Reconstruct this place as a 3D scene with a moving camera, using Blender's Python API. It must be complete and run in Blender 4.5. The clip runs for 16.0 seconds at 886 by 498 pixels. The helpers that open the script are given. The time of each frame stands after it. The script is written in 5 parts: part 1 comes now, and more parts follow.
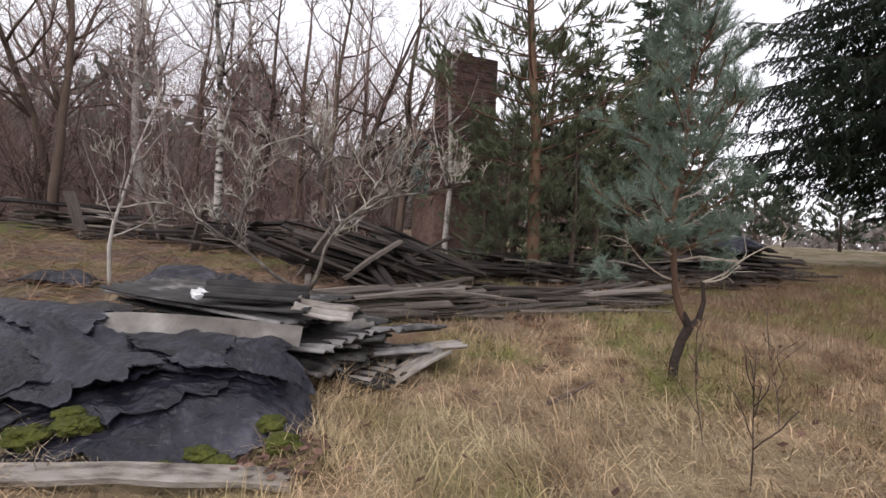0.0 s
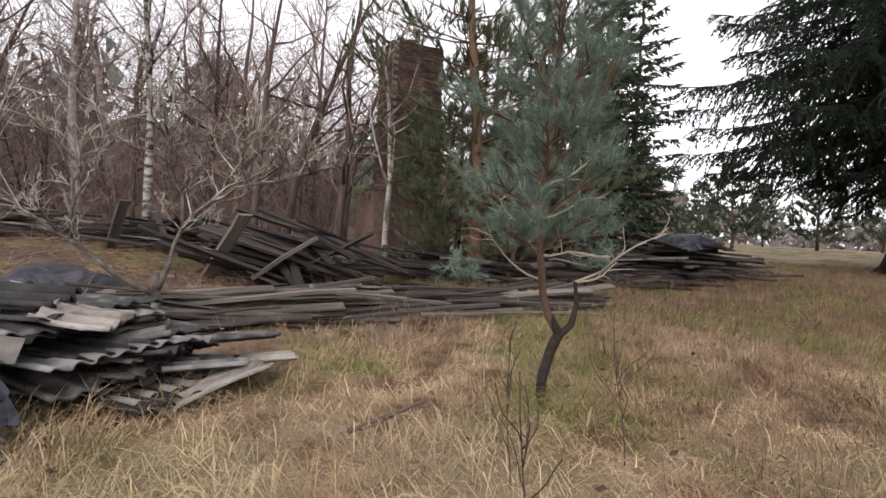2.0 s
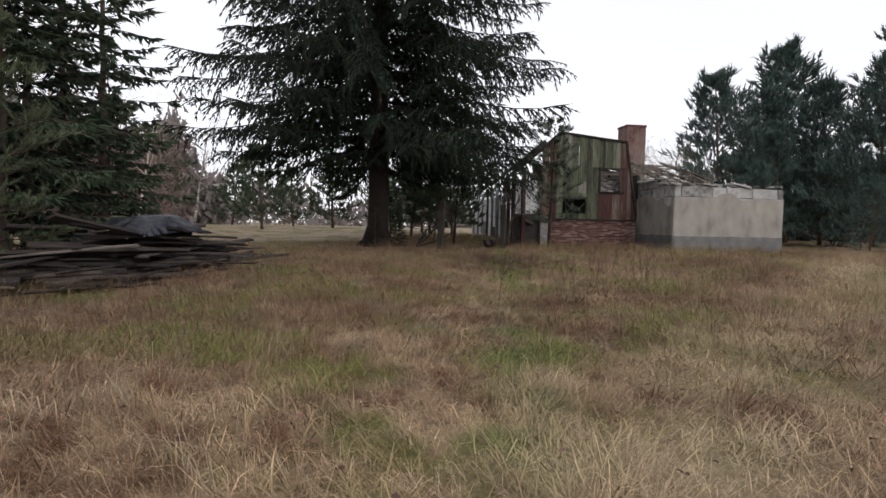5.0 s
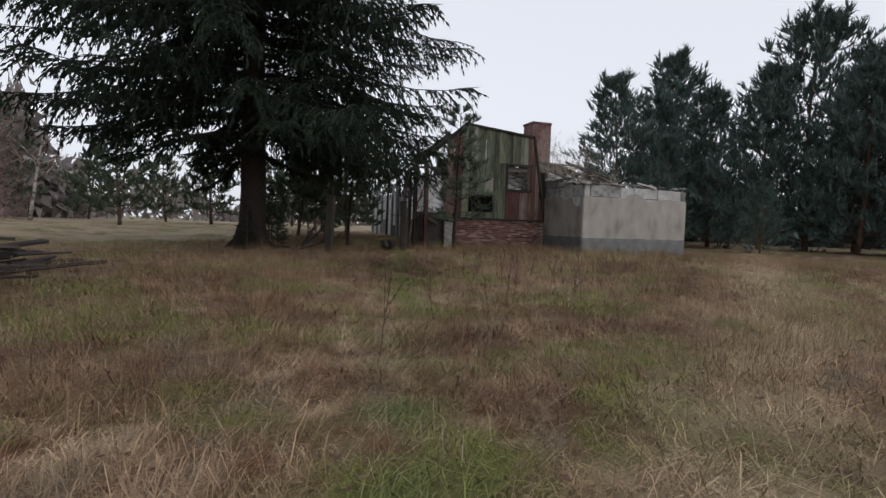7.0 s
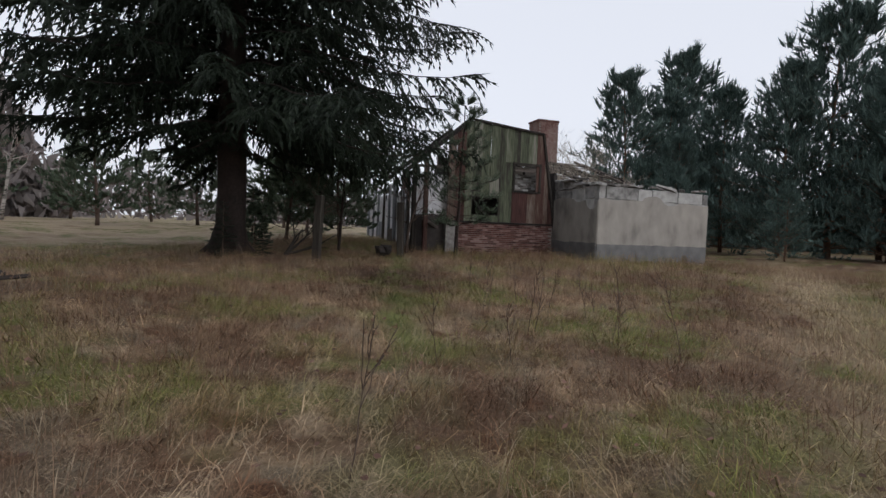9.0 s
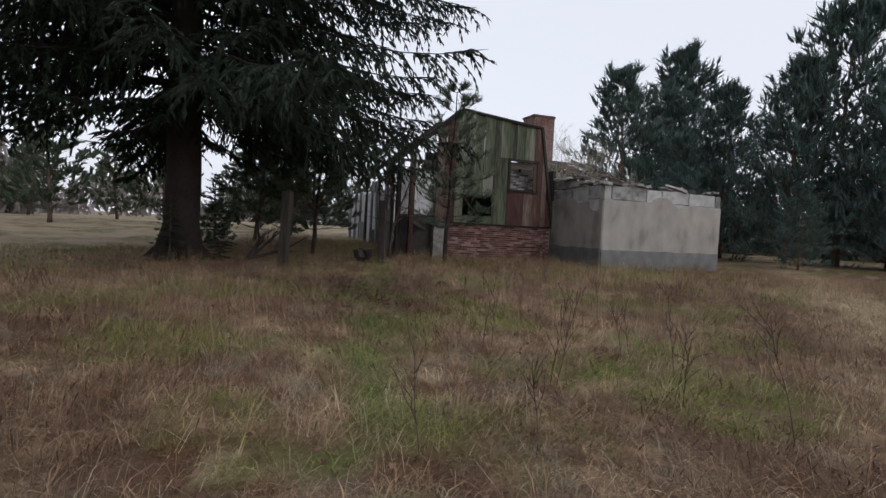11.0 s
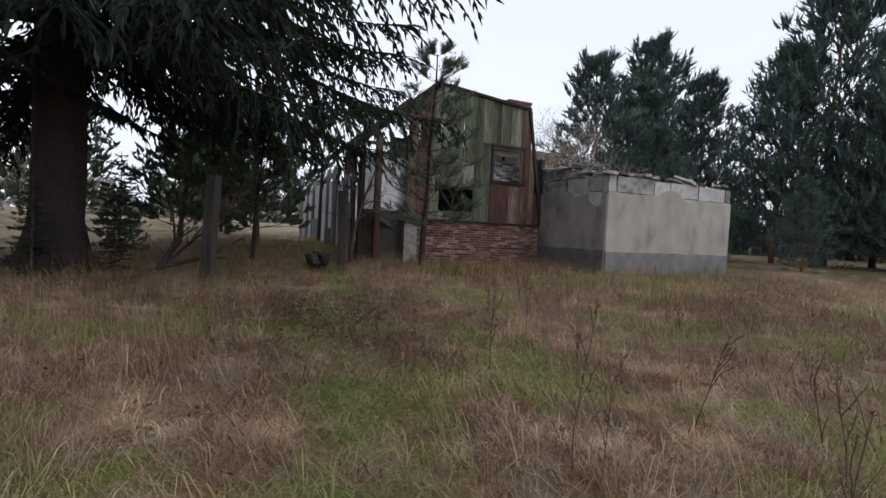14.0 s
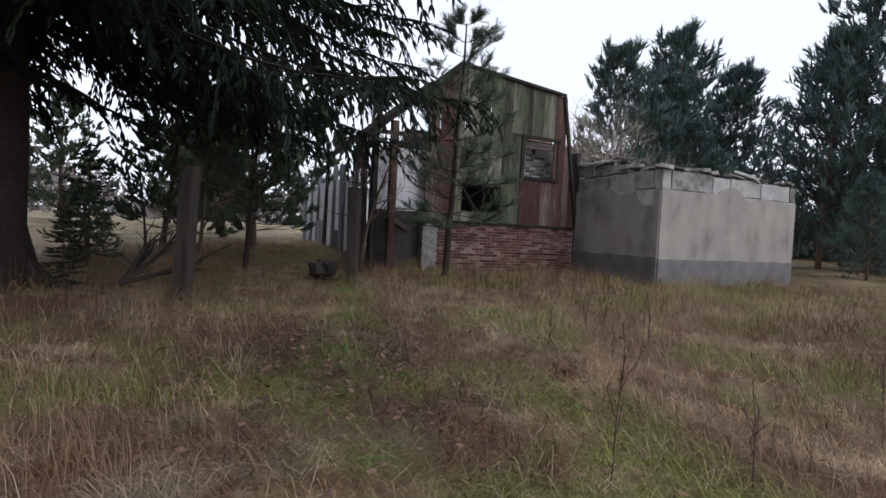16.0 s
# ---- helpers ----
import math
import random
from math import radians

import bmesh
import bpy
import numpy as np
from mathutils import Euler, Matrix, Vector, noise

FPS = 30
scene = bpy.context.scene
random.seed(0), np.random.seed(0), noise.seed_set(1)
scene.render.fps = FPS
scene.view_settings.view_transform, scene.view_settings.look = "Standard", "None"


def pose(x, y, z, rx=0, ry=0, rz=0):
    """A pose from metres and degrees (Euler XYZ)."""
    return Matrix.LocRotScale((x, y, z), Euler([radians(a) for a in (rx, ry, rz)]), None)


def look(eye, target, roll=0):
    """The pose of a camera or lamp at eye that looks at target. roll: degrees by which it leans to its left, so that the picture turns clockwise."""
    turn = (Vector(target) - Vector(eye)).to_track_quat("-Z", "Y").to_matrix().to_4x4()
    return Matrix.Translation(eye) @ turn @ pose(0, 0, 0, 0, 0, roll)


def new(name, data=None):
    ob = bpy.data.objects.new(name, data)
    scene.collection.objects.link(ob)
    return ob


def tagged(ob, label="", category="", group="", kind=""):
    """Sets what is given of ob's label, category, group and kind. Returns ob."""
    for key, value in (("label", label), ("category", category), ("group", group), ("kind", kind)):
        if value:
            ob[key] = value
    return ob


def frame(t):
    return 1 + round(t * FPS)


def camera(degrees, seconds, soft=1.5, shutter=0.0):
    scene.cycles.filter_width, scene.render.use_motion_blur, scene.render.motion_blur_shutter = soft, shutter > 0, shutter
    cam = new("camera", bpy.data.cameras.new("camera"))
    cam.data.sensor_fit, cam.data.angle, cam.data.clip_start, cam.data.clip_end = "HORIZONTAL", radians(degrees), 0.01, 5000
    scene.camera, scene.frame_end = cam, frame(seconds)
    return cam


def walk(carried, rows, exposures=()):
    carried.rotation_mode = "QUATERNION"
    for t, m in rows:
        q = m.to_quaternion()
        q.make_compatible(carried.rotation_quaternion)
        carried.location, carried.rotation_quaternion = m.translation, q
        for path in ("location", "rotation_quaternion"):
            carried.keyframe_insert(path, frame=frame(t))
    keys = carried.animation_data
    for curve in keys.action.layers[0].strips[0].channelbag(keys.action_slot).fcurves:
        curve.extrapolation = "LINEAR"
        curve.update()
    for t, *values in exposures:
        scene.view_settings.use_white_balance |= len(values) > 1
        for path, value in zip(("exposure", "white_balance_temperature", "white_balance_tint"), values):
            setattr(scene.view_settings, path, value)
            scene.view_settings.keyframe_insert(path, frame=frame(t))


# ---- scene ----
cam = camera(81.4, 16.0)
METRES, EYE, TILT, LEAN, TURN = 15.7, 1.25, 0.0, 0.0, 0.0
ROWS = [
    (0.0, 0.0, 0.0, 0.0, 0.13, -2.48, -2.98),
    (0.5, 0.0174, 0.0095, 0.0009, 0.04, -2.44, -3.05),
    (1.0, 0.0322, 0.0196, -0.0002, 0.23, -2.46, -3.03),
    (1.5, 0.0523, 0.032, 0.0002, 0.5, -2.47, -3.01),
    (2.0, 0.0741, 0.0401, -0.0005, -0.73, -2.44, -2.98),
    (2.5, 0.0976, 0.0483, 0.0007, -4.72, -2.33, -2.89),
    (3.0, 0.1205, 0.0612, -0.0006, -13.01, -2.22, -2.48),
    (3.5, 0.1421, 0.0729, 0.002, -23.54, -2.32, -1.96),
    (4.0, 0.1732, 0.0847, 0.0006, -31.76, -2.46, -1.41),
    (4.5, 0.1991, 0.0966, 0.0011, -39.34, -2.55, -1.23),
    (5.0, 0.2294, 0.1174, 0.002, -47.03, -2.57, -1.18),
    (7.5, 0.3943, 0.2234, 0.0067, -57.73, -2.56, -1.95),
    (8.0, 0.416, 0.2401, 0.0081, -57.72, -2.49, -2.12),
    (10.5, 0.5399, 0.3226, 0.0158, -58.33, -2.27, -2.88),
    (11.0, 0.568, 0.3407, 0.0148, -59.17, -2.27, -2.94),
    (11.5, 0.5916, 0.359, 0.0184, -59.99, -2.27, -2.98),
    (12.0, 0.6158, 0.3833, 0.0174, -61.6, -2.21, -2.97),
    (12.5, 0.6403, 0.4033, 0.0138, -64.09, -2.16, -2.9),
    (13.0, 0.6698, 0.4247, 0.0138, -64.53, -2.24, -2.93),
    (13.5, 0.6965, 0.4508, 0.0129, -64.43, -2.28, -2.91),
    (14.0, 0.7201, 0.4728, 0.0139, -64.34, -2.28, -2.93),
    (14.5, 0.7492, 0.4934, 0.016, -64.03, -2.29, -2.97),
    (15.0, 0.7721, 0.5133, 0.0159, -64.03, -2.25, -2.99),
    (15.5, 0.795, 0.5358, 0.0177, -63.96, -2.24, -2.99),
    (16.0, 0.8223, 0.5555, 0.016, -63.73, -2.22, -2.98),
]
EXPOSURES = [(0.0, 0.2, 6500, 15), (2.5, 0.36, 6650, 13), (4.0, 0.12, 6600, 12), (5.2, -0.15, 6450, 12), (7.3, -0.42, 6250, 11), (13.0, -0.26, 6100, 12), (16.0, -0.06, 5950, 12)]
walk(cam, [(t, pose(0, 0, EYE, TILT, LEAN, TURN) @ pose(METRES * x, METRES * y, METRES * z, 90 + pitch, roll, yaw)) for t, x, y, z, yaw, pitch, roll in ROWS], EXPOSURES)

# ---- world and sun: a bright overcast sky ----
world = bpy.data.worlds.new("overcast_sky")
scene.world = world
world.use_nodes = True
wn, wl = world.node_tree.nodes, world.node_tree.links
wn.clear()
sky = wn.new("ShaderNodeTexSky")
sky.sky_type, sky.sun_disc = "NISHITA", False
sky.sun_elevation, sky.sun_rotation = radians(38), radians(200)
sky.dust_density = 4.0
wash = wn.new("ShaderNodeHueSaturation")
wash.inputs["Saturation"].default_value = 0.3
wl.new(sky.outputs[0], wash.inputs["Color"])
b1 = wn.new("ShaderNodeBackground")
b1.inputs[1].default_value = 0.05
wl.new(wash.outputs[0], b1.inputs[0])
b2 = wn.new("ShaderNodeBackground")  # even cloud deck
b2.inputs[0].default_value, b2.inputs[1].default_value = (0.94, 0.955, 1.0, 1), 0.98
both = wn.new("ShaderNodeAddShader")
wl.new(b1.outputs[0], both.inputs[0])
wl.new(b2.outputs[0], both.inputs[1])
wout = wn.new("ShaderNodeOutputWorld")
wl.new(both.outputs[0], wout.inputs[0])
sun = new("sun", bpy.data.lights.new("sun", "SUN"))
sun.data.energy, sun.data.angle, sun.data.color = 0.6, radians(25), (1.0, 0.97, 0.93)
sun.matrix_world = look((0, 0, 50), (20, 35, 0))


# ---- materials ----
def mat(name, stops, scale=6.0, rough=0.85, bump=0.3, bscale=40.0, stretch=(1, 1, 1), vary=0.0, island=0.0, spec=0.3, big=0.5, metal=0.0, detail=6.0):
    """Colours blended by noise at two scales, with per-object or per-island variation and a fine bump."""
    m = bpy.data.materials.new(name)
    m.use_nodes = True
    n, l = m.node_tree.nodes, m.node_tree.links
    p = n["Principled BSDF"]
    p.inputs["Roughness"].default_value = rough
    p.inputs["Metallic"].default_value = metal
    p.inputs["Specular IOR Level"].default_value = spec
    tc = n.new("ShaderNodeTexCoord")
    vec = tc.outputs["Object"]
    mp = n.new("ShaderNodeMapping")
    mp.inputs["Scale"].default_value = stretch
    l.new(vec, mp.inputs["Vector"])
    vec = mp.outputs[0]
    info = n.new("ShaderNodeObjectInfo")
    if vary:
        sh = n.new("ShaderNodeVectorMath")
        sh.operation = "MULTIPLY_ADD"
        l.new(info.outputs["Random"], sh.inputs[0])
        sh.inputs[1].default_value = (37.0, 19.0, 53.0)
        l.new(vec, sh.inputs[2])
        vec = sh.outputs[0]
    a = n.new("ShaderNodeTexNoise")
    a.inputs["Scale"].default_value, a.inputs["Detail"].default_value = scale, detail
    b = n.new("ShaderNodeTexNoise")
    b.inputs["Scale"].default_value, b.inputs["Detail"].default_value = scale * 0.13, 3
    for q in (a, b):
        l.new(vec, q.inputs["Vector"])
    mix = n.new("ShaderNodeMath")
    mix.operation = "MULTIPLY_ADD"
    l.new(b.outputs[0], mix.inputs[0])
    mix.inputs[1].default_value = big
    sc = n.new("ShaderNodeMath")
    sc.operation = "MULTIPLY"
    sc.inputs[1].default_value = 1 - big
    l.new(a.outputs[0], sc.inputs[0])
    l.new(sc.outputs[0], mix.inputs[2])
    fac = mix.outputs[0]
    for amount, source in ((vary, info.outputs["Random"]), (island, None)):
        if amount:
            if source is None:
                source = n.new("ShaderNodeNewGeometry").outputs["Random Per Island"]
            ad = n.new("ShaderNodeMath")
            ad.operation = "MULTIPLY_ADD"
            l.new(source, ad.inputs[0])
            ad.inputs[1].default_value = amount
            sb = n.new("ShaderNodeMath")
            sb.operation = "SUBTRACT"
            sb.inputs[1].default_value = amount / 2
            l.new(fac, sb.inputs[0])
            l.new(sb.outputs[0], ad.inputs[2])
            fac = ad.outputs[0]
    r = n.new("ShaderNodeValToRGB")
    el = r.color_ramp.elements
    while len(el) < len(stops):
        el.new(0.5)
    for e, (pos, col) in zip(el, stops):
        e.position, e.color = pos, (*col, 1)
    l.new(fac, r.inputs[0])
    l.new(r.outputs[0], p.inputs["Base Color"])
    if bump:
        bn = n.new("ShaderNodeTexNoise")
        bn.inputs["Scale"].default_value, bn.inputs["Detail"].default_value = bscale, 5
        l.new(vec, bn.inputs["Vector"])
        bp = n.new("ShaderNodeBump")
        bp.inputs["Strength"].default_value, bp.inputs["Distance"].default_value = bump, 0.02
        l.new(bn.outputs[0], bp.inputs["Height"])
        l.new(bp.outputs[0], p.inputs["Normal"])
    return m


def meadow(name, lift, bump, island):
    """Winter grass: straw, russet and moss-green areas, the same pattern on the soil and on the blades."""
    m = bpy.data.materials.new(name)
    m.use_nodes = True
    n, l = m.node_tree.nodes, m.node_tree.links
    p = n["Principled BSDF"]
    p.inputs["Roughness"].default_value = 0.8
    p.inputs["Specular IOR Level"].default_value = 0.2
    pos = n.new("ShaderNodeTexCoord").outputs["Object"]

    def noise_of(scale, detail, lo, hi):
        t = n.new("ShaderNodeTexNoise")
        t.inputs["Scale"].default_value, t.inputs["Detail"].default_value = scale, detail
        l.new(pos, t.inputs["Vector"])
        r = n.new("ShaderNodeMapRange")
        r.inputs[1].default_value, r.inputs[2].default_value = lo, hi
        l.new(t.outputs[0], r.inputs[0])
        return r.outputs[0]

    def blend(f, a, b):
        x = n.new("ShaderNodeMix")
        x.data_type = "RGBA"
        l.new(f, x.inputs["Factor"])
        for v, s in ((a, x.inputs["A"]), (b, x.inputs["B"])):
            if isinstance(v, tuple):
                s.default_value = (*[c * lift for c in v], 1)
            else:
                l.new(v, s)
        return x.outputs["Result"]

    def band(x0, y0, x1, y1, w):
        """1 along a line across the meadow, falling off over w metres."""
        sp = n.new("ShaderNodeSeparateXYZ")
        l.new(pos, sp.inputs[0])
        ln = math.hypot(x1 - x0, y1 - y0)
        nx, ny = -(y1 - y0) / ln, (x1 - x0) / ln
        v = n.new("ShaderNodeVectorMath")
        v.operation = "DOT_PRODUCT"
        l.new(pos, v.inputs[0])
        v.inputs[1].default_value = (nx, ny, 0)
        s = n.new("ShaderNodeMath")
        s.operation = "SUBTRACT"
        l.new(v.outputs["Value"], s.inputs[0])
        s.inputs[1].default_value = nx * x0 + ny * y0
        q = n.new("ShaderNodeMath")
        q.operation = "ABSOLUTE"
        l.new(s.outputs[0], q.inputs[0])
        r = n.new("ShaderNodeMapRange")
        r.inputs[1].default_value, r.inputs[2].default_value = w, 0.1 * w
        l.new(q.outputs[0], r.inputs[0])
        return r.outputs[0]

    def disc(cx, cy, rad):
        """1 in the middle of a round, ragged patch of litter."""
        v = n.new("ShaderNodeVectorMath")
        v.operation = "DISTANCE"
        l.new(pos, v.inputs[0])
        v.inputs[1].default_value = (cx, cy, .15)
        r = n.new("ShaderNodeMapRange")
        r.inputs[1].default_value, r.inputs[2].default_value = rad, rad * .3
        l.new(v.outputs["Value"], r.inputs[0])
        return mul(r.outputs[0], noise_of(3.0, 5, 0.35, 0.5))

    def mul(a, b):
        x = n.new("ShaderNodeMath")
        x.operation = "MULTIPLY"
        l.new(a, x.inputs[0])
        l.new(b, x.inputs[1])
        return x.outputs[0]

    col = blend(noise_of(3.0, 8, 0.36, 0.64), (0.17, 0.105, 0.06), (0.51, 0.365, 0.225))
    sx = n.new("ShaderNodeVectorMath")
    sx.operation = "DOT_PRODUCT"
    l.new(pos, sx.inputs[0])
    sx.inputs[1].default_value = (0.85, 0.5, 0)
    rx = n.new("ShaderNodeMapRange")  # wetter russet growth farther into the meadow
    rx.inputs[1].default_value, rx.inputs[2].default_value, rx.inputs[3].default_value = 4.5, 10.0, 0.05
    l.new(sx.outputs["Value"], rx.inputs[0])
    col = blend(mul(rx.outputs[0], noise_of(0.9, 8, 0.3, 0.58)), col, (0.165, 0.1, 0.062))
    lx = n.new("ShaderNodeVectorMath")
    lx.operation = "DOT_PRODUCT"
    l.new(pos, lx.inputs[0])
    lx.inputs[1].default_value = (-0.5, 0.86, 0)
    rl = n.new("ShaderNodeMapRange")  # leaf litter towards the wood
    rl.inputs[1].default_value, rl.inputs[2].default_value = 4.2, 6.5
    l.new(lx.outputs["Value"], rl.inputs[0])
    near = n.new("ShaderNodeMapRange")
    near.inputs[1].default_value, near.inputs[2].default_value = 12.0, 4.0
    l.new(sx.outputs["Value"], near.inputs[0])
    col = blend(mul(mul(rl.outputs[0], near.outputs[0]), noise_of(1.1, 6, 0.2, 0.48)), col, (0.165, 0.115, 0.1))
    col = blend(mul(rx.outputs[0], noise_of(1.7, 5, 0.52, 0.66)), col, (0.22, 0.17, 0.115))
    col = blend(noise_of(1.6, 5, 0.58, 0.7), col, (0.44, 0.33, 0.215))
    col = blend(noise_of(2.3, 5, 0.57, 0.66), col, (0.15, 0.078, 0.043))
    sy = n.new("ShaderNodeVectorMath")
    sy.operation = "DOT_PRODUCT"
    l.new(pos, sy.inputs[0])
    sy.inputs[1].default_value = (0, 1, 0)
    ry = n.new("ShaderNodeMapRange")  # drier, paler grass in the open beyond the spruce
    ry.inputs[1].default_value, ry.inputs[2].default_value = 17.0, 23.0
    l.new(sy.outputs["Value"], ry.inputs[0])
    col = blend(mul(ry.outputs[0], noise_of(0.8, 4, 0.2, 0.5)), col, (0.45, 0.35, 0.23))
    col = blend(disc(16.7, 11.7, 2.2), col, (0.1, 0.062, 0.042))
    col = blend(mul(noise_of(0.6, 6, 0.475, 0.585), noise_of(4.0, 5, 0.32, 0.58)), col, (0.16, 0.165, 0.045))
    col = blend(mul(band(6.8, 3.9, 14.4, 9.7, 0.6), noise_of(1.2, 4, 0.4, 0.62)), col, (0.14, 0.16, 0.05))
    col = blend(mul(band(7.9, 2.9, 27, 3.54, 1.3), noise_of(1.0, 4, 0.35, 0.6)), col, (0.4, 0.31, 0.19))
    if island:
        g = n.new("ShaderNodeNewGeometry").outputs["Random Per Island"]
        hv = n.new("ShaderNodeHueSaturation")
        r = n.new("ShaderNodeMapRange")
        r.inputs[3].default_value, r.inputs[4].default_value = 1 - island, 1 + island
        l.new(g, r.inputs[0])
        l.new(r.outputs[0], hv.inputs["Value"])
        l.new(col, hv.inputs["Color"])
        col = hv.outputs[0]
    l.new(col, p.inputs["Base Color"])
    if bump:
        t = n.new("ShaderNodeTexNoise")
        t.inputs["Scale"].default_value, t.inputs["Detail"].default_value = 14.0, 8
        l.new(pos, t.inputs["Vector"])
        bp = n.new("ShaderNodeBump")
        bp.inputs["Strength"].default_value, bp.inputs["Distance"].default_value = bump, 0.06
        l.new(t.outputs[0], bp.inputs["Height"])
        l.new(bp.outputs[0], p.inputs["Normal"])
    return m


M_SOIL = meadow("meadow_ground", 0.6, 1.0, 0)
M_GRASS = meadow("meadow_grass", 1.06, 0, 0.5)
M_STALK = mat("dead_stalks", [(0.3, (0.15, 0.085, 0.055)), (0.7, (0.28, 0.19, 0.12))], 3, 0.8, 0, island=0.4)
M_PALE = mat("pale_straw", [(0.3, (0.32, 0.25, 0.16)), (0.7, (0.48, 0.4, 0.28))], 3, 0.8, 0, island=0.4)
M_MOSS = mat("moss", [(0.3, (0.025, 0.032, 0.008)), (0.7, (0.11, 0.12, 0.02))], 30, 0.95, 0.8, 70)
M_SPRUCE = mat("spruce_needles", [(0.3, (0.008, 0.014, 0.008)), (0.7, (0.022, 0.034, 0.018))], 1.2, 0.65, 0, island=0.5)
M_FIR = mat("fresh_spruce_needles", [(0.3, (0.03, 0.05, 0.03)), (0.7, (0.085, 0.12, 0.07))], 1.2, 0.65, 0, island=0.5)
M_PINE = mat("pine_needles", [(0.3, (0.045, 0.068, 0.042)), (0.7, (0.12, 0.155, 0.1))], 1.5, 0.6, 0, island=0.5)
M_PINE_MIXED = mat("olive_pine_needles", [(0.3, (0.06, 0.075, 0.04)), (0.7, (0.16, 0.185, 0.105))], 1.5, 0.6, 0, island=0.5)
M_PINE_NEAR = mat("young_pine_needles", [(0.3, (0.09, 0.135, 0.1)), (0.7, (0.22, 0.285, 0.23))], 2.5, 0.55, 0, island=0.5)
M_PINE_FAR = mat("dark_pine_needles", [(0.3, (0.04, 0.068, 0.06)), (0.7, (0.125, 0.178, 0.155))], 0.7, 0.65, 0, island=0.5)
M_BARK = mat("grey_brown_bark", [(0.3, (0.05, 0.035, 0.028)), (0.7, (0.14, 0.1, 0.08))], 9, 0.95, 0.8, 22, stretch=(1, 1, 0.3), vary=0.2)
M_PINEBARK = mat("orange_pine_bark", [(0.3, (0.07, 0.042, 0.03)), (0.7, (0.2, 0.12, 0.078))], 9, 0.9, 0.8, 25, stretch=(1, 1, 0.35), vary=0.2)
M_DARKBARK = mat("dark_wet_bark", [(0.3, (0.013, 0.01, 0.009)), (0.7, (0.05, 0.034, 0.028))], 14, 0.8, 0.9, 30)
M_BIRCH = mat("birch_bark", [(0.36, (0.04, 0.035, 0.03)), (0.47, (0.36, 0.33, 0.3)), (0.7, (0.55, 0.51, 0.47))], 4, 0.8, 0.3, 30, stretch=(1, 1, 2.2), vary=0.2, big=0.3)
M_TWIG = mat("russet_twigs", [(0.3, (0.15, 0.1, 0.09)), (0.7, (0.32, 0.225, 0.2))], 2, 0.9, 0, island=0.4)
M_LICHEN = mat("lichen_bark", [(0.38, (0.11, 0.08, 0.065)), (0.5, (0.36, 0.33, 0.28)), (0.7, (0.58, 0.55, 0.48))], 9, 0.9, 0.5, 60)
M_LICHENDARK = mat("dark_lichened_bark", [(0.4, (0.045, 0.034, 0.03)), (0.53, (0.14, 0.122, 0.105)), (0.68, (0.42, 0.39, 0.34))], 9, 0.9, 0.6, 60)
M_PALETWIG = mat("pale_dry_twigs", [(0.3, (0.24, 0.2, 0.16)), (0.7, (0.46, 0.41, 0.34))], 5, 0.9, 0, island=0.4)
M_WOOD = mat("weathered_wood", [(0.3, (0.045, 0.037, 0.033)), (0.55, (0.12, 0.1, 0.086)), (0.75, (0.25, 0.215, 0.185))], 5, 0.85, 0.6, 30, stretch=(0.4, 6, 6), vary=0.45)
M_WOODDARK = mat("rotten_dark_wood", [(0.3, (0.018, 0.015, 0.014)), (0.6, (0.045, 0.036, 0.032)), (0.8, (0.1, 0.08, 0.07))], 5, 0.85, 0.7, 30, stretch=(0.4, 6, 6), vary=0.4)
M_CLADGREEN = mat("algae_green_boards", [(0.3, (0.028, 0.022, 0.019)), (0.43, (0.06, 0.068, 0.042)), (0.56, (0.105, 0.115, 0.075)), (0.72, (0.22, 0.205, 0.175))], 5, 0.85, 0.5, 25, stretch=(5, 5, 0.45), vary=0.3)
M_CLADRED = mat("faded_red_boards", [(0.3, (0.022, 0.013, 0.012)), (0.47, (0.062, 0.026, 0.022)), (0.6, (0.085, 0.05, 0.038)), (0.75, (0.17, 0.14, 0.115))], 5, 0.85, 0.5, 25, stretch=(5, 5, 0.45), vary=0.3)
M_POST = mat("mossy_post_wood", [(0.3, (0.016, 0.013, 0.011)), (0.6, (0.04, 0.034, 0.028)), (0.8, (0.075, 0.065, 0.053))], 5, 0.9, 0.6, 30, stretch=(4, 4, 0.5), vary=0.3)
M_GREYPOST = mat("bleached_grey_post", [(0.3, (0.12, 0.12, 0.125)), (0.6, (0.28, 0.29, 0.31)), (0.8, (0.42, 0.43, 0.45))], 5, 0.85, 0.5, 30, stretch=(4, 4, 0.4), vary=0.3)
M_FELT = mat("black_roofing_felt", [(0.38, (0.004, 0.004, 0.006)), (0.48, (0.011, 0.011, 0.017)), (0.56, (0.02, 0.02, 0.03)), (0.68, (0.07, 0.068, 0.085))], 9, 0.33, 1.0, 16, vary=0.12, spec=0.3, detail=12)
M_FIBRE = mat("grey_fibre_cement", [(0.32, (0.06, 0.054, 0.05)), (0.5, (0.15, 0.136, 0.124)), (0.7, (0.3, 0.285, 0.268))], 7, 0.85, 0.4, 60, vary=0.35)
M_FIBREDARK = mat("wet_dark_fibre_cement", [(0.38, (0.012, 0.011, 0.011)), (0.55, (0.045, 0.042, 0.04)), (0.7, (0.24, 0.23, 0.225))], 6, 0.6, 0.4, 60, vary=0.4)
M_PALEBOARD = mat("pale_peeling_board", [(0.36, (0.09, 0.07, 0.06)), (0.47, (0.26, 0.23, 0.2)), (0.6, (0.36, 0.325, 0.3)), (0.75, (0.5, 0.47, 0.44))], 12, 0.85, 0.8, 60, stretch=(0.6, 2, 2))
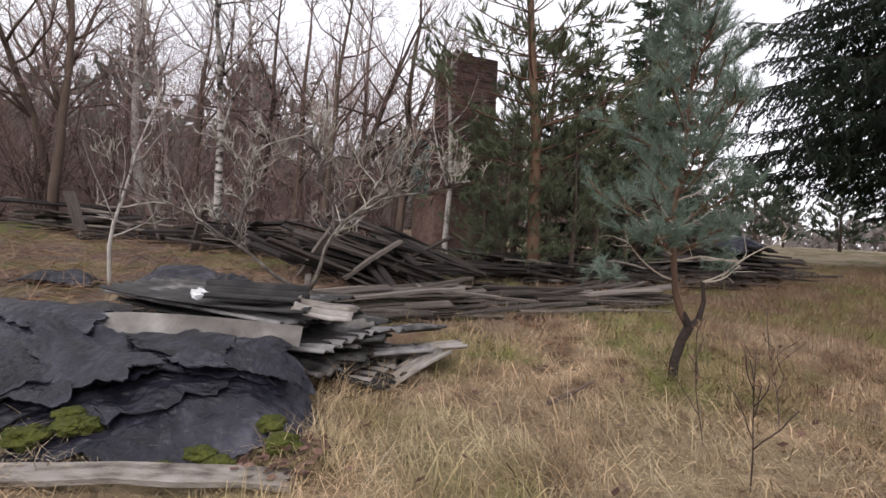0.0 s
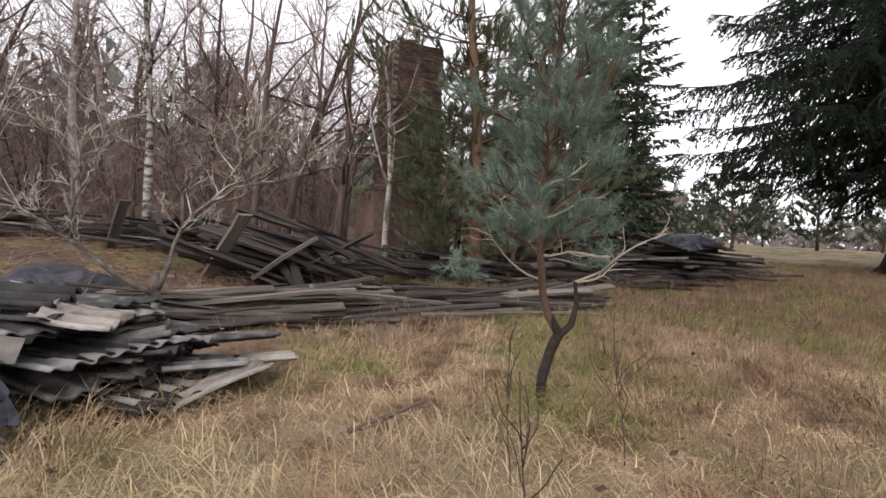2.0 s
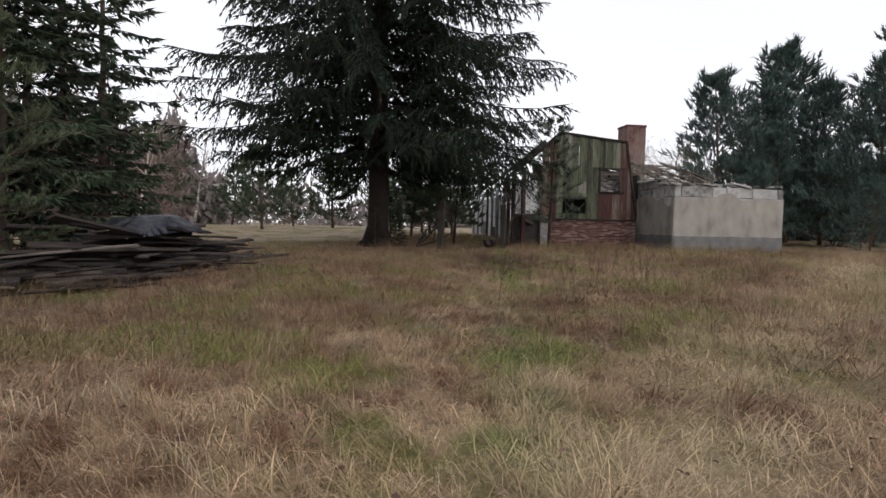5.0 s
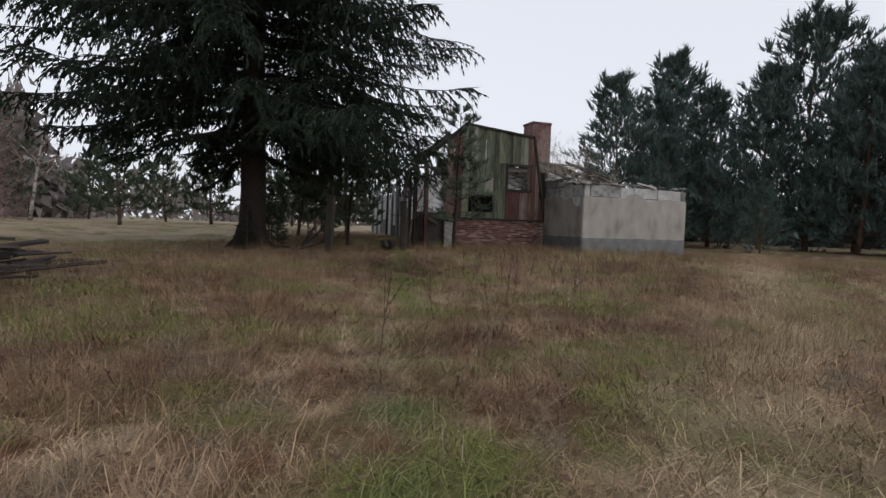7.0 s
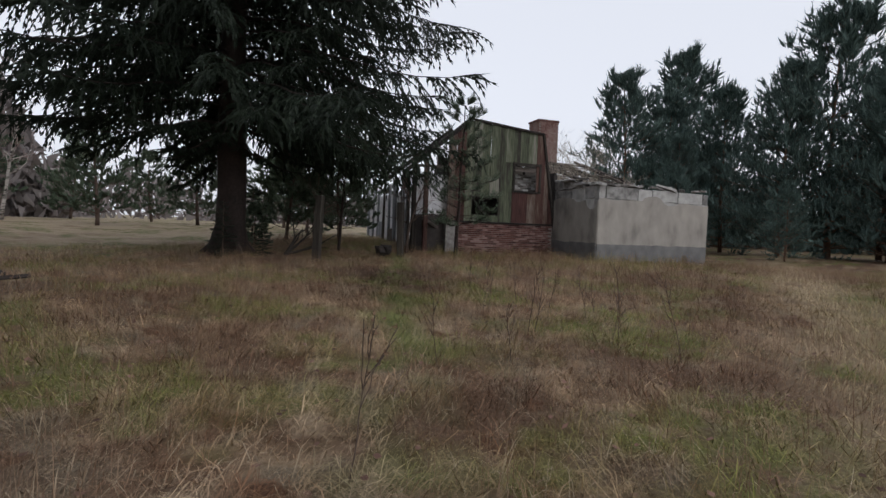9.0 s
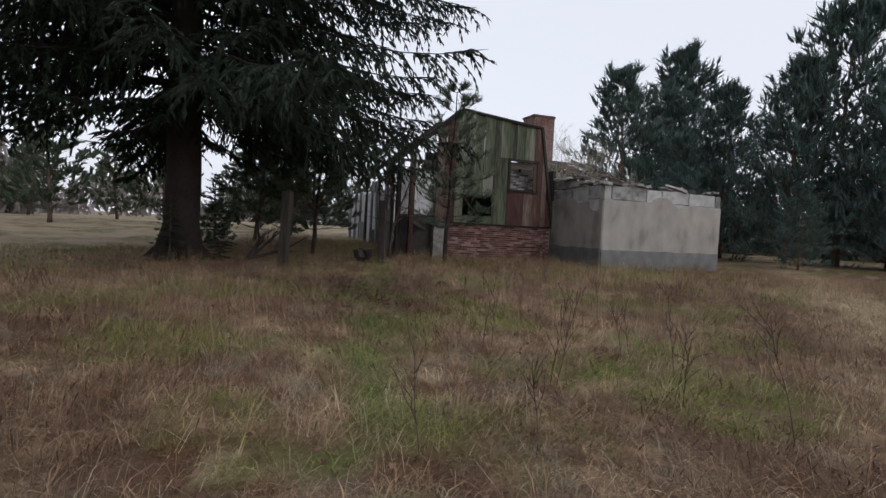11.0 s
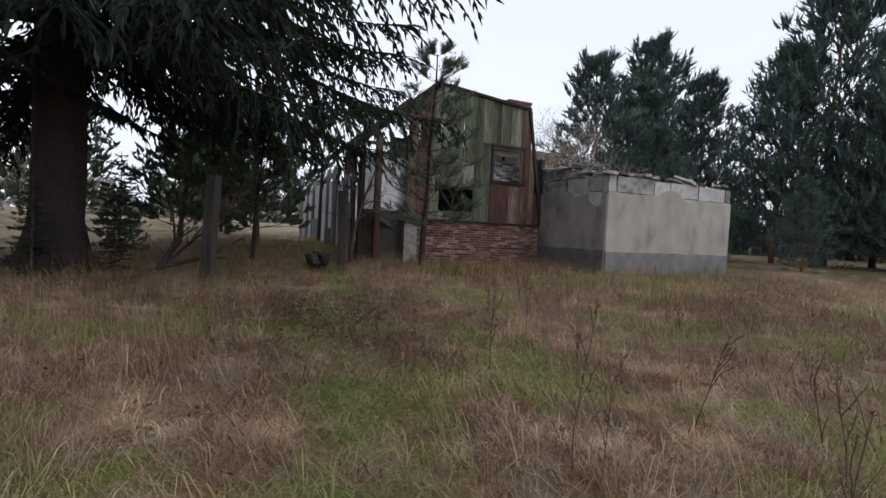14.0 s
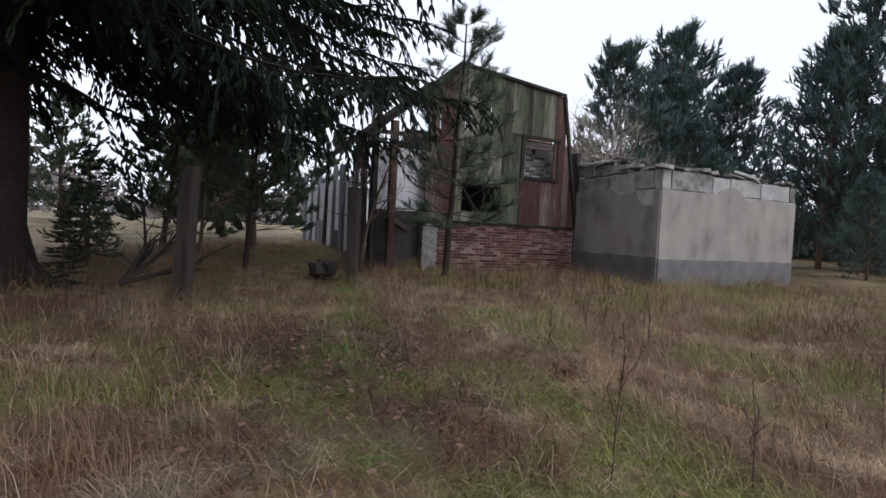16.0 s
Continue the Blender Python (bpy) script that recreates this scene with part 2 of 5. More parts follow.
M_BRICK = mat("old_red_brick", [(0.3, (0.06, 0.028, 0.024)), (0.55, (0.14, 0.068, 0.056)), (0.75, (0.26, 0.18, 0.16))], 12, 0.9, 0.5, 60, vary=0.45)
M_BRICKDARK = mat("sooty_brick", [(0.3, (0.06, 0.038, 0.032)), (0.55, (0.14, 0.085, 0.07)), (0.75, (0.23, 0.16, 0.135))], 10, 0.92, 0.5, 60, vary=0.4, island=0.3)
M_MORTAR = mat("lime_mortar", [(0.3, (0.15, 0.135, 0.12)), (0.7, (0.32, 0.29, 0.26))], 14, 0.95, 0.4, 80)
M_PLASTER = mat("stained_grey_plaster", [(0.32, (0.11, 0.1, 0.092)), (0.42, (0.2, 0.184, 0.166)), (0.5, (0.275, 0.253, 0.227)), (0.66, (0.36, 0.33, 0.29))], 1.5, 0.92, 0.5, 60, stretch=(1.3, 1.3, 0.7), big=0.4, detail=11)
M_PLINTH = mat("dark_cement_plinth", [(0.3, (0.085, 0.083, 0.085)), (0.7, (0.19, 0.185, 0.18))], 3, 0.9, 0.4, 60)
M_BLOCK = mat("aerated_block", [(0.3, (0.13, 0.125, 0.12)), (0.42, (0.27, 0.262, 0.25)), (0.7, (0.45, 0.44, 0.42))], 5, 0.92, 0.6, 60, vary=0.25)
M_WHITE = mat("whitewashed_wall", [(0.22, (0.12, 0.11, 0.1)), (0.33, (0.66, 0.66, 0.67)), (0.7, (0.8, 0.8, 0.82))], 7, 0.85, 0.2, 40, big=0.15)
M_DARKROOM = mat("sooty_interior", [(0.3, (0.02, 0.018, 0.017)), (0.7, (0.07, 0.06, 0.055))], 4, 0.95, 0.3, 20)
M_FOAM = mat("white_foam", [(0.3, (0.6, 0.6, 0.6)), (0.7, (0.85, 0.85, 0.85))], 20, 0.8, 0.5, 60)
M_LEAF = mat("dead_leaves", [(0.3, (0.06, 0.03, 0.02)), (0.7, (0.2, 0.115, 0.085))], 5, 0.8, 0, island=0.5, vary=0.3)
M_FARWOOD = mat("far_winter_woods", [(0.3, (0.13, 0.115, 0.11)), (0.7, (0.25, 0.22, 0.21))], 0.1, 0.95, 0, island=0.4)
M_DIRT = mat("dark_earth", [(0.3, (0.03, 0.02, 0.014)), (0.7, (0.09, 0.06, 0.045))], 8, 0.95, 0.8, 30)


# ---- geometry helpers ----
class Mesh:
    def __init__(self):
        self.v, self.f = [], []

    def add(self, verts, faces):
        o = len(self.v)
        self.v.extend(verts)
        self.f.extend([tuple(i + o for i in q) for q in faces])

    def box(self, c, s, m=None, jit=0.0, rng=random):
        vs = [Vector((c[0] + s[0] * x / 2 + rng.uniform(-jit, jit), c[1] + s[1] * y / 2 + rng.uniform(-jit, jit), c[2] + s[2] * z / 2 + rng.uniform(-jit, jit)))
              for x in (-1, 1) for y in (-1, 1) for z in (-1, 1)]
        if m is not None:
            vs = [m @ v for v in vs]
        self.add([tuple(v) for v in vs], [(0, 1, 3, 2), (4, 6, 7, 5), (0, 4, 5, 1), (2, 3, 7, 6), (0, 2, 6, 4), (1, 5, 7, 3)])

    def tube(self, pts, radii, sides=5, rough=0.0, rng=random):
        o = len(self.v)
        n = len(pts)
        for i, p in enumerate(pts):
            a = pts[min(i + 1, n - 1)] - pts[max(i - 1, 0)]
            a = a.normalized() if a.length > 1e-9 else Vector((0, 0, 1))
            u = a.cross(Vector((0.31, 0.95, 0.1))).normalized()
            w = a.cross(u)
            for k in range(sides):
                t = 2 * math.pi * k / sides
                r = radii[i] * (1 + (rng.uniform(-rough, rough) if rough else 0))
                q = p + (u * math.cos(t) + w * math.sin(t)) * r
                self.v.append((q.x, q.y, q.z))
        for i in range(n - 1):
            for k in range(sides):
                a, b = o + i * sides + k, o + i * sides + (k + 1) % sides
                self.f.append((a, b, b + sides, a + sides))
        self.f.append(tuple(o + k for k in reversed(range(sides))))
        self.f.append(tuple(o + (n - 1) * sides + k for k in range(sides)))

    def data(self, name, material, smooth=False):
        me = bpy.data.meshes.new(name)
        me.from_pydata(self.v, [], self.f)
        me.materials.append(material)
        if smooth:
            me.polygons.foreach_set("use_smooth", [True] * len(me.polygons))
        me.update()
        return me


def part(name, mesh, material, parent=None, label="", at=None, smooth=False):
    me = mesh if isinstance(mesh, bpy.types.Mesh) else mesh.data(name, material, smooth)
    ob = new(name, me)
    if parent is not None:
        ob.parent = parent
    if at is not None:
        ob.matrix_basis = at
    if label:
        ob["label"] = label
    return ob


def thing(name, label, category, at=None, group="", kind=""):
    ob = new(name)
    ob.empty_display_size = 0.2
    if at is not None:
        ob.matrix_basis = at
    return tagged(ob, label, category, group, kind)


def tri_mesh(name, verts, per, material):
    """A mesh out of an array of loose polygons with `per` corners each."""
    verts = np.asarray(verts, dtype=np.float32).reshape(-1, 3)
    n = len(verts)
    me = bpy.data.meshes.new(name)
    me.vertices.add(n)
    me.vertices.foreach_set("co", verts.ravel())
    me.loops.add(n)
    me.loops.foreach_set("vertex_index", np.arange(n, dtype=np.int32))
    me.polygons.add(n // per)
    me.polygons.foreach_set("loop_start", np.arange(0, n, per, dtype=np.int32))
    me.materials.append(material)
    me.update(calc_edges=True)
    me.validate()
    return me


GROUND = [(0, 0, 0), (0, 3, .04), (2, 4.5, .08), (-3, 4, .15), (-4, 7, .25), (2, 8, .12), (-6, 13, .5), (-11, 14, .85), (.5, 13, .3), (8, 13, .3),
          (9.6, 15, .42), (5, 4, 0), (7, 3, -.03), (9, 6, .05), (12, 4, .05), (13, 9, .05), (15, 10, .1), (14, 6.3, .08), (18, 15, .3),
          (16.4, 17.2, .45), (22.8, 19, .75), (25, 22.8, .85), (28, 12, .4), (26, 9.5, .4), (30, 6.3, .4), (38, 3, .6), (25, 42, 1), (29, 37, 1)]
GROUND += [(40, 9, .4), (-10, 17, 1.1), (0, 30, .9), (10, 30, .9), (60, 60, 1), (-30, 30, 1.2), (60, 0, .6), (20, -20, 0), (-20, -20, 0), (-40, 0, .5), (22, 13.5, .35)]


def height(x, y):
    """Height of the soil, for numbers or arrays."""
    x, y = np.asarray(x, dtype=float), np.asarray(y, dtype=float)
    top, bottom = np.zeros_like(x), np.zeros_like(x)
    for a, b, c in GROUND:
        w = 1 / ((x - a) ** 2 + (y - b) ** 2 + 4.0) ** 2
        top, bottom = top + w * c, bottom + w
    bumps = 0.03 * np.sin(5.1 * x + 1.9 * np.sin(2.3 * y)) * np.sin(4.3 * y + 1.3 * np.sin(1.9 * x)) + 0.025 * np.sin(2.1 * x + 1.3 * np.sin(1.7 * y)) * np.sin(1.9 * y + 0.7 * x) + 0.012 * np.sin(5.3 * x + 2 * np.sin(3.1 * y)) * np.sin(4.7 * y)
    near = np.clip(1 - (np.hypot(x - 15, y - 8) - 30) / 20, 0, 1)
    return top / bottom + bumps * near


def gz(x, y):
    return float(height(x, y))


# ---- ground ----
def axis_of(lo, hi, step):
    far = [60, 90, 140, 220, 400, 800, 1600, 3000]
    return np.concatenate([[-f for f in reversed(far) if -f < lo - 2], np.arange(lo, hi, step), [f for f in far if f > hi + 2]])


gx, gy = axis_of(-26, 54, 0.35), axis_of(-12, 52, 0.35)
X, Y = np.meshgrid(gx, gy, indexing="ij")
Z = height(X, Y)
ny = len(gy)
idx = np.arange(len(gx) * ny).reshape(len(gx), ny)
quads = np.stack([idx[:-1, :-1], idx[1:, :-1], idx[1:, 1:], idx[:-1, 1:]], -1).reshape(-1, 4)
gm = bpy.data.meshes.new("ground")
gm.from_pydata(np.stack([X, Y, Z], -1).reshape(-1, 3).tolist(), [], quads.tolist())
gm.polygons.foreach_set("use_smooth", [True] * len(gm.polygons))
gm.materials.append(M_SOIL)
tagged(new("ground", gm), "meadow of matted straw, russet and mossy winter grass", "ground", kind="structure")


# ---- ruined house with board cladding ----
HOUSE = pose(28.0, 11.95, 0, 0, 0, -38.75)
house = thing("ruined_house", "derelict house with mossy board gable on a brick base", "house", HOUSE)
rh = random.Random(5)


def roofline(s):
    """Height of the gable's top edge at s metres along it."""
    pts = [(-6.5, 3.45), (-5.7, 4.25), (-3.85, 5.7), (-0.6, 5.4), (0.0, 5.2)]
    for (a, za), (b, zb) in zip(pts, pts[1:]):
        if s <= b:
            return za + (zb - za) * (s - a) / (b - a)
    return 5.2


def board(s0, s1, z0, z1, material, y=0.0, lean=0.0, slant=False):
    mb = Mesh()
    t = 0.022
    w = s1 - s0 - 0.004
    h0 = z1 if not slant else roofline(s0)
    h1 = z1 if not slant else roofline(s1)
    vs = [(-w / 2, -t / 2, z0), (w / 2, -t / 2, z0 + rh.uniform(-.01, .01)), (w / 2, t / 2, z0), (-w / 2, t / 2, z0),
          (-w / 2 + lean, -t / 2, h0), (w / 2 + lean, -t / 2, h1), (w / 2 + lean, t / 2, h1), (-w / 2 + lean, t / 2, h0)]
    mb.add(vs, [(0, 1, 5, 4), (1, 2, 6, 5), (2, 3, 7, 6), (3, 0, 4, 7), (4, 5, 6, 7), (3, 2, 1, 0)])
    return part("board", mb, material, house, at=pose((s0 + s1) / 2, y + rh.uniform(-.012, .012), 0, 0, 0, rh.uniform(-1.5, 1.5)))


s = -4.72
while s < -0.05:
    w = rh.uniform(0.2, 0.4)
    e = min(s + w, 0.0)
    mid = (s + e) / 2
    gaps = [(1.72, 1.72)]
    if -3.8 < mid < -2.58:
        gaps.append((2.0, 2.72))
    if -1.88 < mid < -0.7:
        gaps.append((3.05, 4.1))
    top = 9.0
    if mid > -0.62:
        top = 5.3 - (mid + 0.62) / 0.55 * 3.0
    # tiers: lower faded red, middle and upper green
    cuts = [1.72] + [g for pair in gaps[1:] for g in pair]
    zs = cuts + [9.0]
    for k in range(0, len(zs) - 1, 2):
        a, b = zs[k], zs[k + 1]
        slant = b > 8
        if slant and top < 9:
            slant, b = False, top
        lowred = a < 2 and (mid > -1.95 or mid < -4.0)
        if slant and rh.random() < 0.45 and a < 4:
            joint = 3.95 + rh.uniform(-.5, .3)
            lower = M_CLADRED if mid < -3.9 else M_CLADGREEN
            if lowred and mid > -1.95:
                joint, lower = 3.05, M_CLADRED
            board(s, e, a, joint, lower, 0.0)
            board(s, e, joint - 0.05, 9, M_CLADGREEN if mid > -4.1 else M_CLADRED, -0.025, slant=True)
        else:
            board(s, e, a, b, M_CLADRED if (lowred or mid < -4.2) else M_CLADGREEN, 0.0, slant=slant)
    s = e
# frames and beams
for a, b, z0, z1, y, m in ((-4.72, 0.0, 1.68, 1.74, -.05, M_WOODDARK), (-1.95, -1.86, 3.0, 4.2, -.03, M_POST), (-0.74, -0.66, 3.0, 4.2, -.03, M_POST), (-1.95, -.66, 4.1, 4.18, -.035, M_POST), (-1.95, -.66, 2.98, 3.06, -.035, M_POST),
                           (-1.86, -.74, 3.85, 3.98, .06, M_WOOD), (-3.82, -2.56, 2.7, 2.76, -.03, M_WOODDARK)):
    mb = Mesh()
    mb.box((0, 0, 0), (b - a, 0.05, z1 - z0), jit=.006, rng=rh)
    part("window_frame" if m is M_POST else "beam", mb, m, house, at=pose((a + b) / 2, y, (z0 + z1) / 2))


def beam(p, q, w, h, material, name="beam", label=""):
    p, q = Vector(p), Vector(q)
    mb = Mesh()
    ln = (q - p).length
    mb.box((0, 0, 0), (ln, w, h), jit=.012, rng=rh)
    m = Matrix.Translation((p + q) / 2) @ (q - p).to_track_quat("X", "Z").to_matrix().to_4x4()
    return part(name, mb, material, house, label, at=m)


beam((-3.85, -.05, 5.72), (-6.55, -.05, 3.42), .12, .16, M_WOODDARK)
beam((-3.85, 2.2, 5.7), (-6.55, 2.2, 3.42), .12, .14, M_WOODDARK)
beam((-3.87, -.06, 5.73), (-.58, -.06, 5.42), .06, .07, M_WOODDARK)
beam((-.62, -.05, 5.4), (0.05, -.05, 1.7), .08, .1, M_POST)
beam((-6.1, -.04, 3.75), (-4.7, -.04, 3.78), .08, .1, M_WOOD)
beam((-5.7, -.03, 1.75), (-4.72, .5, 1.3), .1, .12, M_WOODDARK)
for y in (0.9, 1.8):
    beam((-5.9, y, 4.0), (-3.9, y, 5.55), .08, .1, M_WOODDARK)
# white inner wall with dark foot, and dark rooms
def slab(name, x0, x1, y0, y1, z0, z1, material, label=""):
    mb = Mesh()
    mb.box(((x0 + x1) / 2, (y0 + y1) / 2, (z0 + z1) / 2), (x1 - x0, y1 - y0, z1 - z0))
    return part(name, mb, material, house, label)


slab("inner_wall", -6.0, -4.0, 0.35, 0.5, 1.92, 3.5, M_WHITE, "whitewashed wall with dark specks")
slab("inner_wall", -6.0, -4.0, 0.32, 0.51, 0.2, 1.92, M_DARKROOM, "dark lower wall")
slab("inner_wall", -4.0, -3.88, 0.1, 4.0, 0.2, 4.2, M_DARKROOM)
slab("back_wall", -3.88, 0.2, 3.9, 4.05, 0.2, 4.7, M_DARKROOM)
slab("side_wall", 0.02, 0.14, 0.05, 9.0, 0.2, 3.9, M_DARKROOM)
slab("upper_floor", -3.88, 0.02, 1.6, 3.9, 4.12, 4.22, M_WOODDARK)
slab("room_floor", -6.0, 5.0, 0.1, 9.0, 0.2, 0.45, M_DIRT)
slab("partition", -2.3, -0.3, 0.5, 0.62, 2.6, 4.1, M_MORTAR, "limewashed brick partition")
for k in range(14):
    for j in range(7):
        mb = Mesh()
        mb.box((0, 0, 0), (.235, .02, .066), jit=.004, rng=rh)
        part("brick", mb, M_FIBRE if (j + k) % 3 else M_BLOCK, house, at=pose(-2.2 + j * .25 + (k % 2) * .12, .49, 2.75 + k * .077))
beam((-1.2, .5, 3.9), (-.75, .9, 3.1), .1, .12, M_WOODDARK)
beam((-3.5, .4, 2.65), (-2.7, .9, 2.0), .06, .1, M_WOODDARK)
# roof remnants behind the gable
mb = Mesh()
for i in range(8):
    s0, s1 = -3.9 + i * .215, -3.9 + (i + 1) * .215
    ln = 3.8 + rh.uniform(-.4, .3)
    mb.add([(s0, 0, roofline(s0) - .03), (s1 - .01, 0, roofline(s1) - .03), (s1 - .01, ln, roofline(s1) - .15), (s0, ln, roofline(s0) - .15),
            (s0, 0, roofline(s0) - .06), (s1 - .01, 0, roofline(s1) - .06), (s1 - .01, ln, roofline(s1) - .18), (s0, ln, roofline(s0) - .18)],
           [(0, 1, 2, 3), (7, 6, 5, 4), (0, 4, 5, 1), (1, 5, 6, 2), (2, 6, 7, 3), (3, 7, 4, 0)])
part("roof", mb, M_WOODDARK, house, "sagging board roof")
# right wing behind the outbuilding
slab("wing_wall", 0.15, 5.6, 1.5, 1.7, 0.2, 3.75, M_PLASTER, "grey wing wall")
slab("wall_panel", 0.03, 0.75, 0.25, 0.3, 2.3, 3.55, M_FIBRE, "grey sheet panel")
for i in range(9):
    a = 0.1 + i * .62
    beam((a, 1.2 + rh.uniform(-.2, .1), 3.72 + rh.uniform(-.1, .1)), (a + rh.uniform(-.2, .2), 5.5, 5.2 + rh.uniform(-.25, .1)), .09, .12, M_WOODDARK, "rafter")
for i in range(13):
    f = i / 13
    beam((0.0 + rh.uniform(0, .5), 1.3 + 4.1 * f, 3.84 + 1.4 * f + rh.uniform(-.04, .06)), (4.9 + rh.uniform(-1.8, .6), 1.3 + 4.1 * f, 3.8 + 1.4 * f + rh.uniform(-.12, .06)), .27, .03, M_WOOD if i % 3 else M_WOODDARK, "roof_board")


def stack_of_bricks(wide, deep, z0, z1, rng, course=0.077, length=0.25, taper=0.0):
    """All four faces of a brick shaft as joined bricks."""
    mb = Mesh()
    k, z = 0, z0
    while z < z1 - course:
        f = 1 - taper * (z - z0) / (z1 - z0)
        for side in range(4):
            w = (wide if side % 2 == 0 else deep) * f
            o = (deep if side % 2 == 0 else wide) * f / 2
            m = pose(0, 0, 0, 0, 0, 90 * side)
            x = -w / 2 + (length / 2 if k % 2 else 0)
            while x < w / 2 - .05:
                e = min(x + length, w / 2)
                mb.box(((x + e) / 2, -o + rng.uniform(-.006, .006), z + course / 2), (e - x - .012, .05, course - .012), m, .004, rng)
                x = e
        z += course
        k += 1
    core = Mesh()
    core.box((0, 0, (z0 + z1 - course) / 2), (wide * (1 - taper / 2) - .03, deep * (1 - taper / 2) - .03, z1 - z0 - course))
    return mb, core


# house chimney
mb, core = stack_of_bricks(1.25, 1.15, 4.4, 7.8, rh)
ch = part("chimney", mb, M_BRICK, house, "red brick chimney", at=pose(3.9, 8.0, 0))
part("chimney_core", core, M_MORTAR, ch)
cap = Mesh()
cap.box((0, 0, 7.79), (1.36, 1.26, .12), jit=.02, rng=rh)
part("chimney_cap", cap, M_BRICK, ch)
slab("chimney_base", 3.3, 4.5, 7.5, 8.5, 0.2, 4.5, M_MORTAR)
# side wall: bleached posts with whitewashed infill, running back from the corner
for i, y in enumerate((0.0, 0.5, 1.7, 2.9, 4.1, 5.2, 6.4, 7.6, 8.8)):
    mb = Mesh()
    w = rh.uniform(.12, .24)
    mb.box((0, 0, 1.75 + .05 * (i % 3)), (.09, w, 3.1 - .06 * i + .12 * (i % 3)), jit=.02, rng=rh)
    part("wall_post", mb, M_POST if i in (0, 1, 2, 5) else M_GREYPOST, house, at=pose(-6.1, y, 0, rh.uniform(-1.5, 1.5), rh.uniform(-1.5, 1.5), rh.uniform(-8, 8)))
slab("corner_board", -6.15, -5.98, -.03, .02, 0.3, 3.7, M_POST)
mb = Mesh()
mb.box((0, 0, 2.1), (.17, .16, 3.9), jit=.012, rng=rh)
part("wall_post", mb, M_CLADRED, house, at=pose(-5.6, 0, 0))
slab("inner_wall", -6.04, -5.92, 1.8, 9.0, 0.2, 2.85, M_WHITE, "whitewashed passage wall")
slab("wall_panel", -6.14, -6.08, 0.55, 1.65, 2.95, 3.6, M_CLADRED, "red board panel")
slab("wall_panel", -6.14, -6.08, 0.55, 1.65, 0.3, 2.1, M_GREYPOST, "bleached board panel")
slab("wall_panel", -6.13, -6.07, 3.0, 4.0, 0.3, 1.3, M_WOOD)
slab("wall_panel", -6.13, -6.07, 5.3, 6.3, 0.3, 1.6, M_GREYPOST)
for j in range(4):
    slab("window_bar", -6.13, -6.08, .6 + j * .33, .64 + j * .33, 2.1, 2.95, M_GREYPOST)
slab("window_bar", -6.13, -6.08, .6, 1.63, 2.5, 2.55, M_GREYPOST)
beam((-6.1, -.1, 3.5), (-6.1, 1.8, 3.42), .12, .14, M_POST)
slab("far_wall", -6.1, 0.2, 9.1, 9.25, 0.2, 3.0, M_WHITE)
# left brick pier
slab("brick_pier", -4.74, -4.35, -.02, .25, 0.2, 1.68, M_FIBRE, "limewashed pier")
# brick base
slab("base_wall", -4.35, 0.0, 0.02, .26, 0.2, 1.68, M_MORTAR, "mortar bed of the brick base")
bm_ = Mesh()
bm_.box((0, 0, 0), (.238, .05, .064), jit=.004, rng=rh)
bme = bm_.data("brick", M_BRICK)
for k in range(18):
    for j in range(18):
        x = -4.3 + j * .25 - (k % 2) * .125
        if -4.4 < x < -.08 and k * .077 > 0.1 + .12 * math.sin(j):
            part("brick", bme, None, house, at=pose(x, .012 + rh.uniform(-.008, .006), .28 + k * .077 + .038, rh.uniform(-1, 1), rh.uniform(-.6, .6), rh.uniform(-1.5, 1.5)))

# ---- rendered block outbuilding ----
annex = thing("block_outbuilding", "roofless rendered block outbuilding with crumbling top courses", "outbuilding", HOUSE)


def wall_piece(name, u0, u1, bottom, topf, depth, place, material, label="", steps=60):
    """A render coat with a ragged top edge; place maps u, out, z to the house's axes."""
    mb = Mesh()
    for i in range(steps):
        a, b = u0 + (u1 - u0) * i / steps, u0 + (u1 - u0) * (i + 1) / steps
        ta, tb = topf(a), topf(b)
        vs = [place(a, 0, bottom), place(b, 0, bottom), place(b, depth, bottom), place(a, depth, bottom), place(a, 0, ta), place(b, 0, tb), place(b, depth, tb), place(a, depth, ta)]
        mb.add(vs, [(0, 1, 5, 4), (3, 7, 6, 2), (4, 5, 6, 7), (0, 3, 2, 1)] + ([(0, 4, 7, 3)] if i == 0 else []) + ([(1, 2, 6, 5)] if i == steps - 1 else []))
    bmx = bmesh.new()
    me = mb.data(name, material)
    bmx.from_mesh(me)
    bmesh.ops.remove_doubles(bmx, verts=bmx.verts, dist=1e-4)
    bmesh.ops.recalc_face_normals(bmx, faces=bmx.faces)
    bmx.to_mesh(me)
    bmx.free()
    return part(name, me, None, annex, label)


FRONT = -3.07
front = lambda u, out, z: (u, FRONT - out, z)
left = lambda u, out, z: (0.02 - out, u, z)


def scallop(u, spots, base):
    z = base + .03 * noise.noise((u * 2.1, 0, 3)) + .025 * noise.noise((u * 9, 0, 7)) + .012 * noise.noise((u * 31, 0, 5))
    for c, r, h in spots:
        q = 1 - ((u - c) / r) ** 2
        if q > 0:
            z += h * math.sqrt(q)
    return z


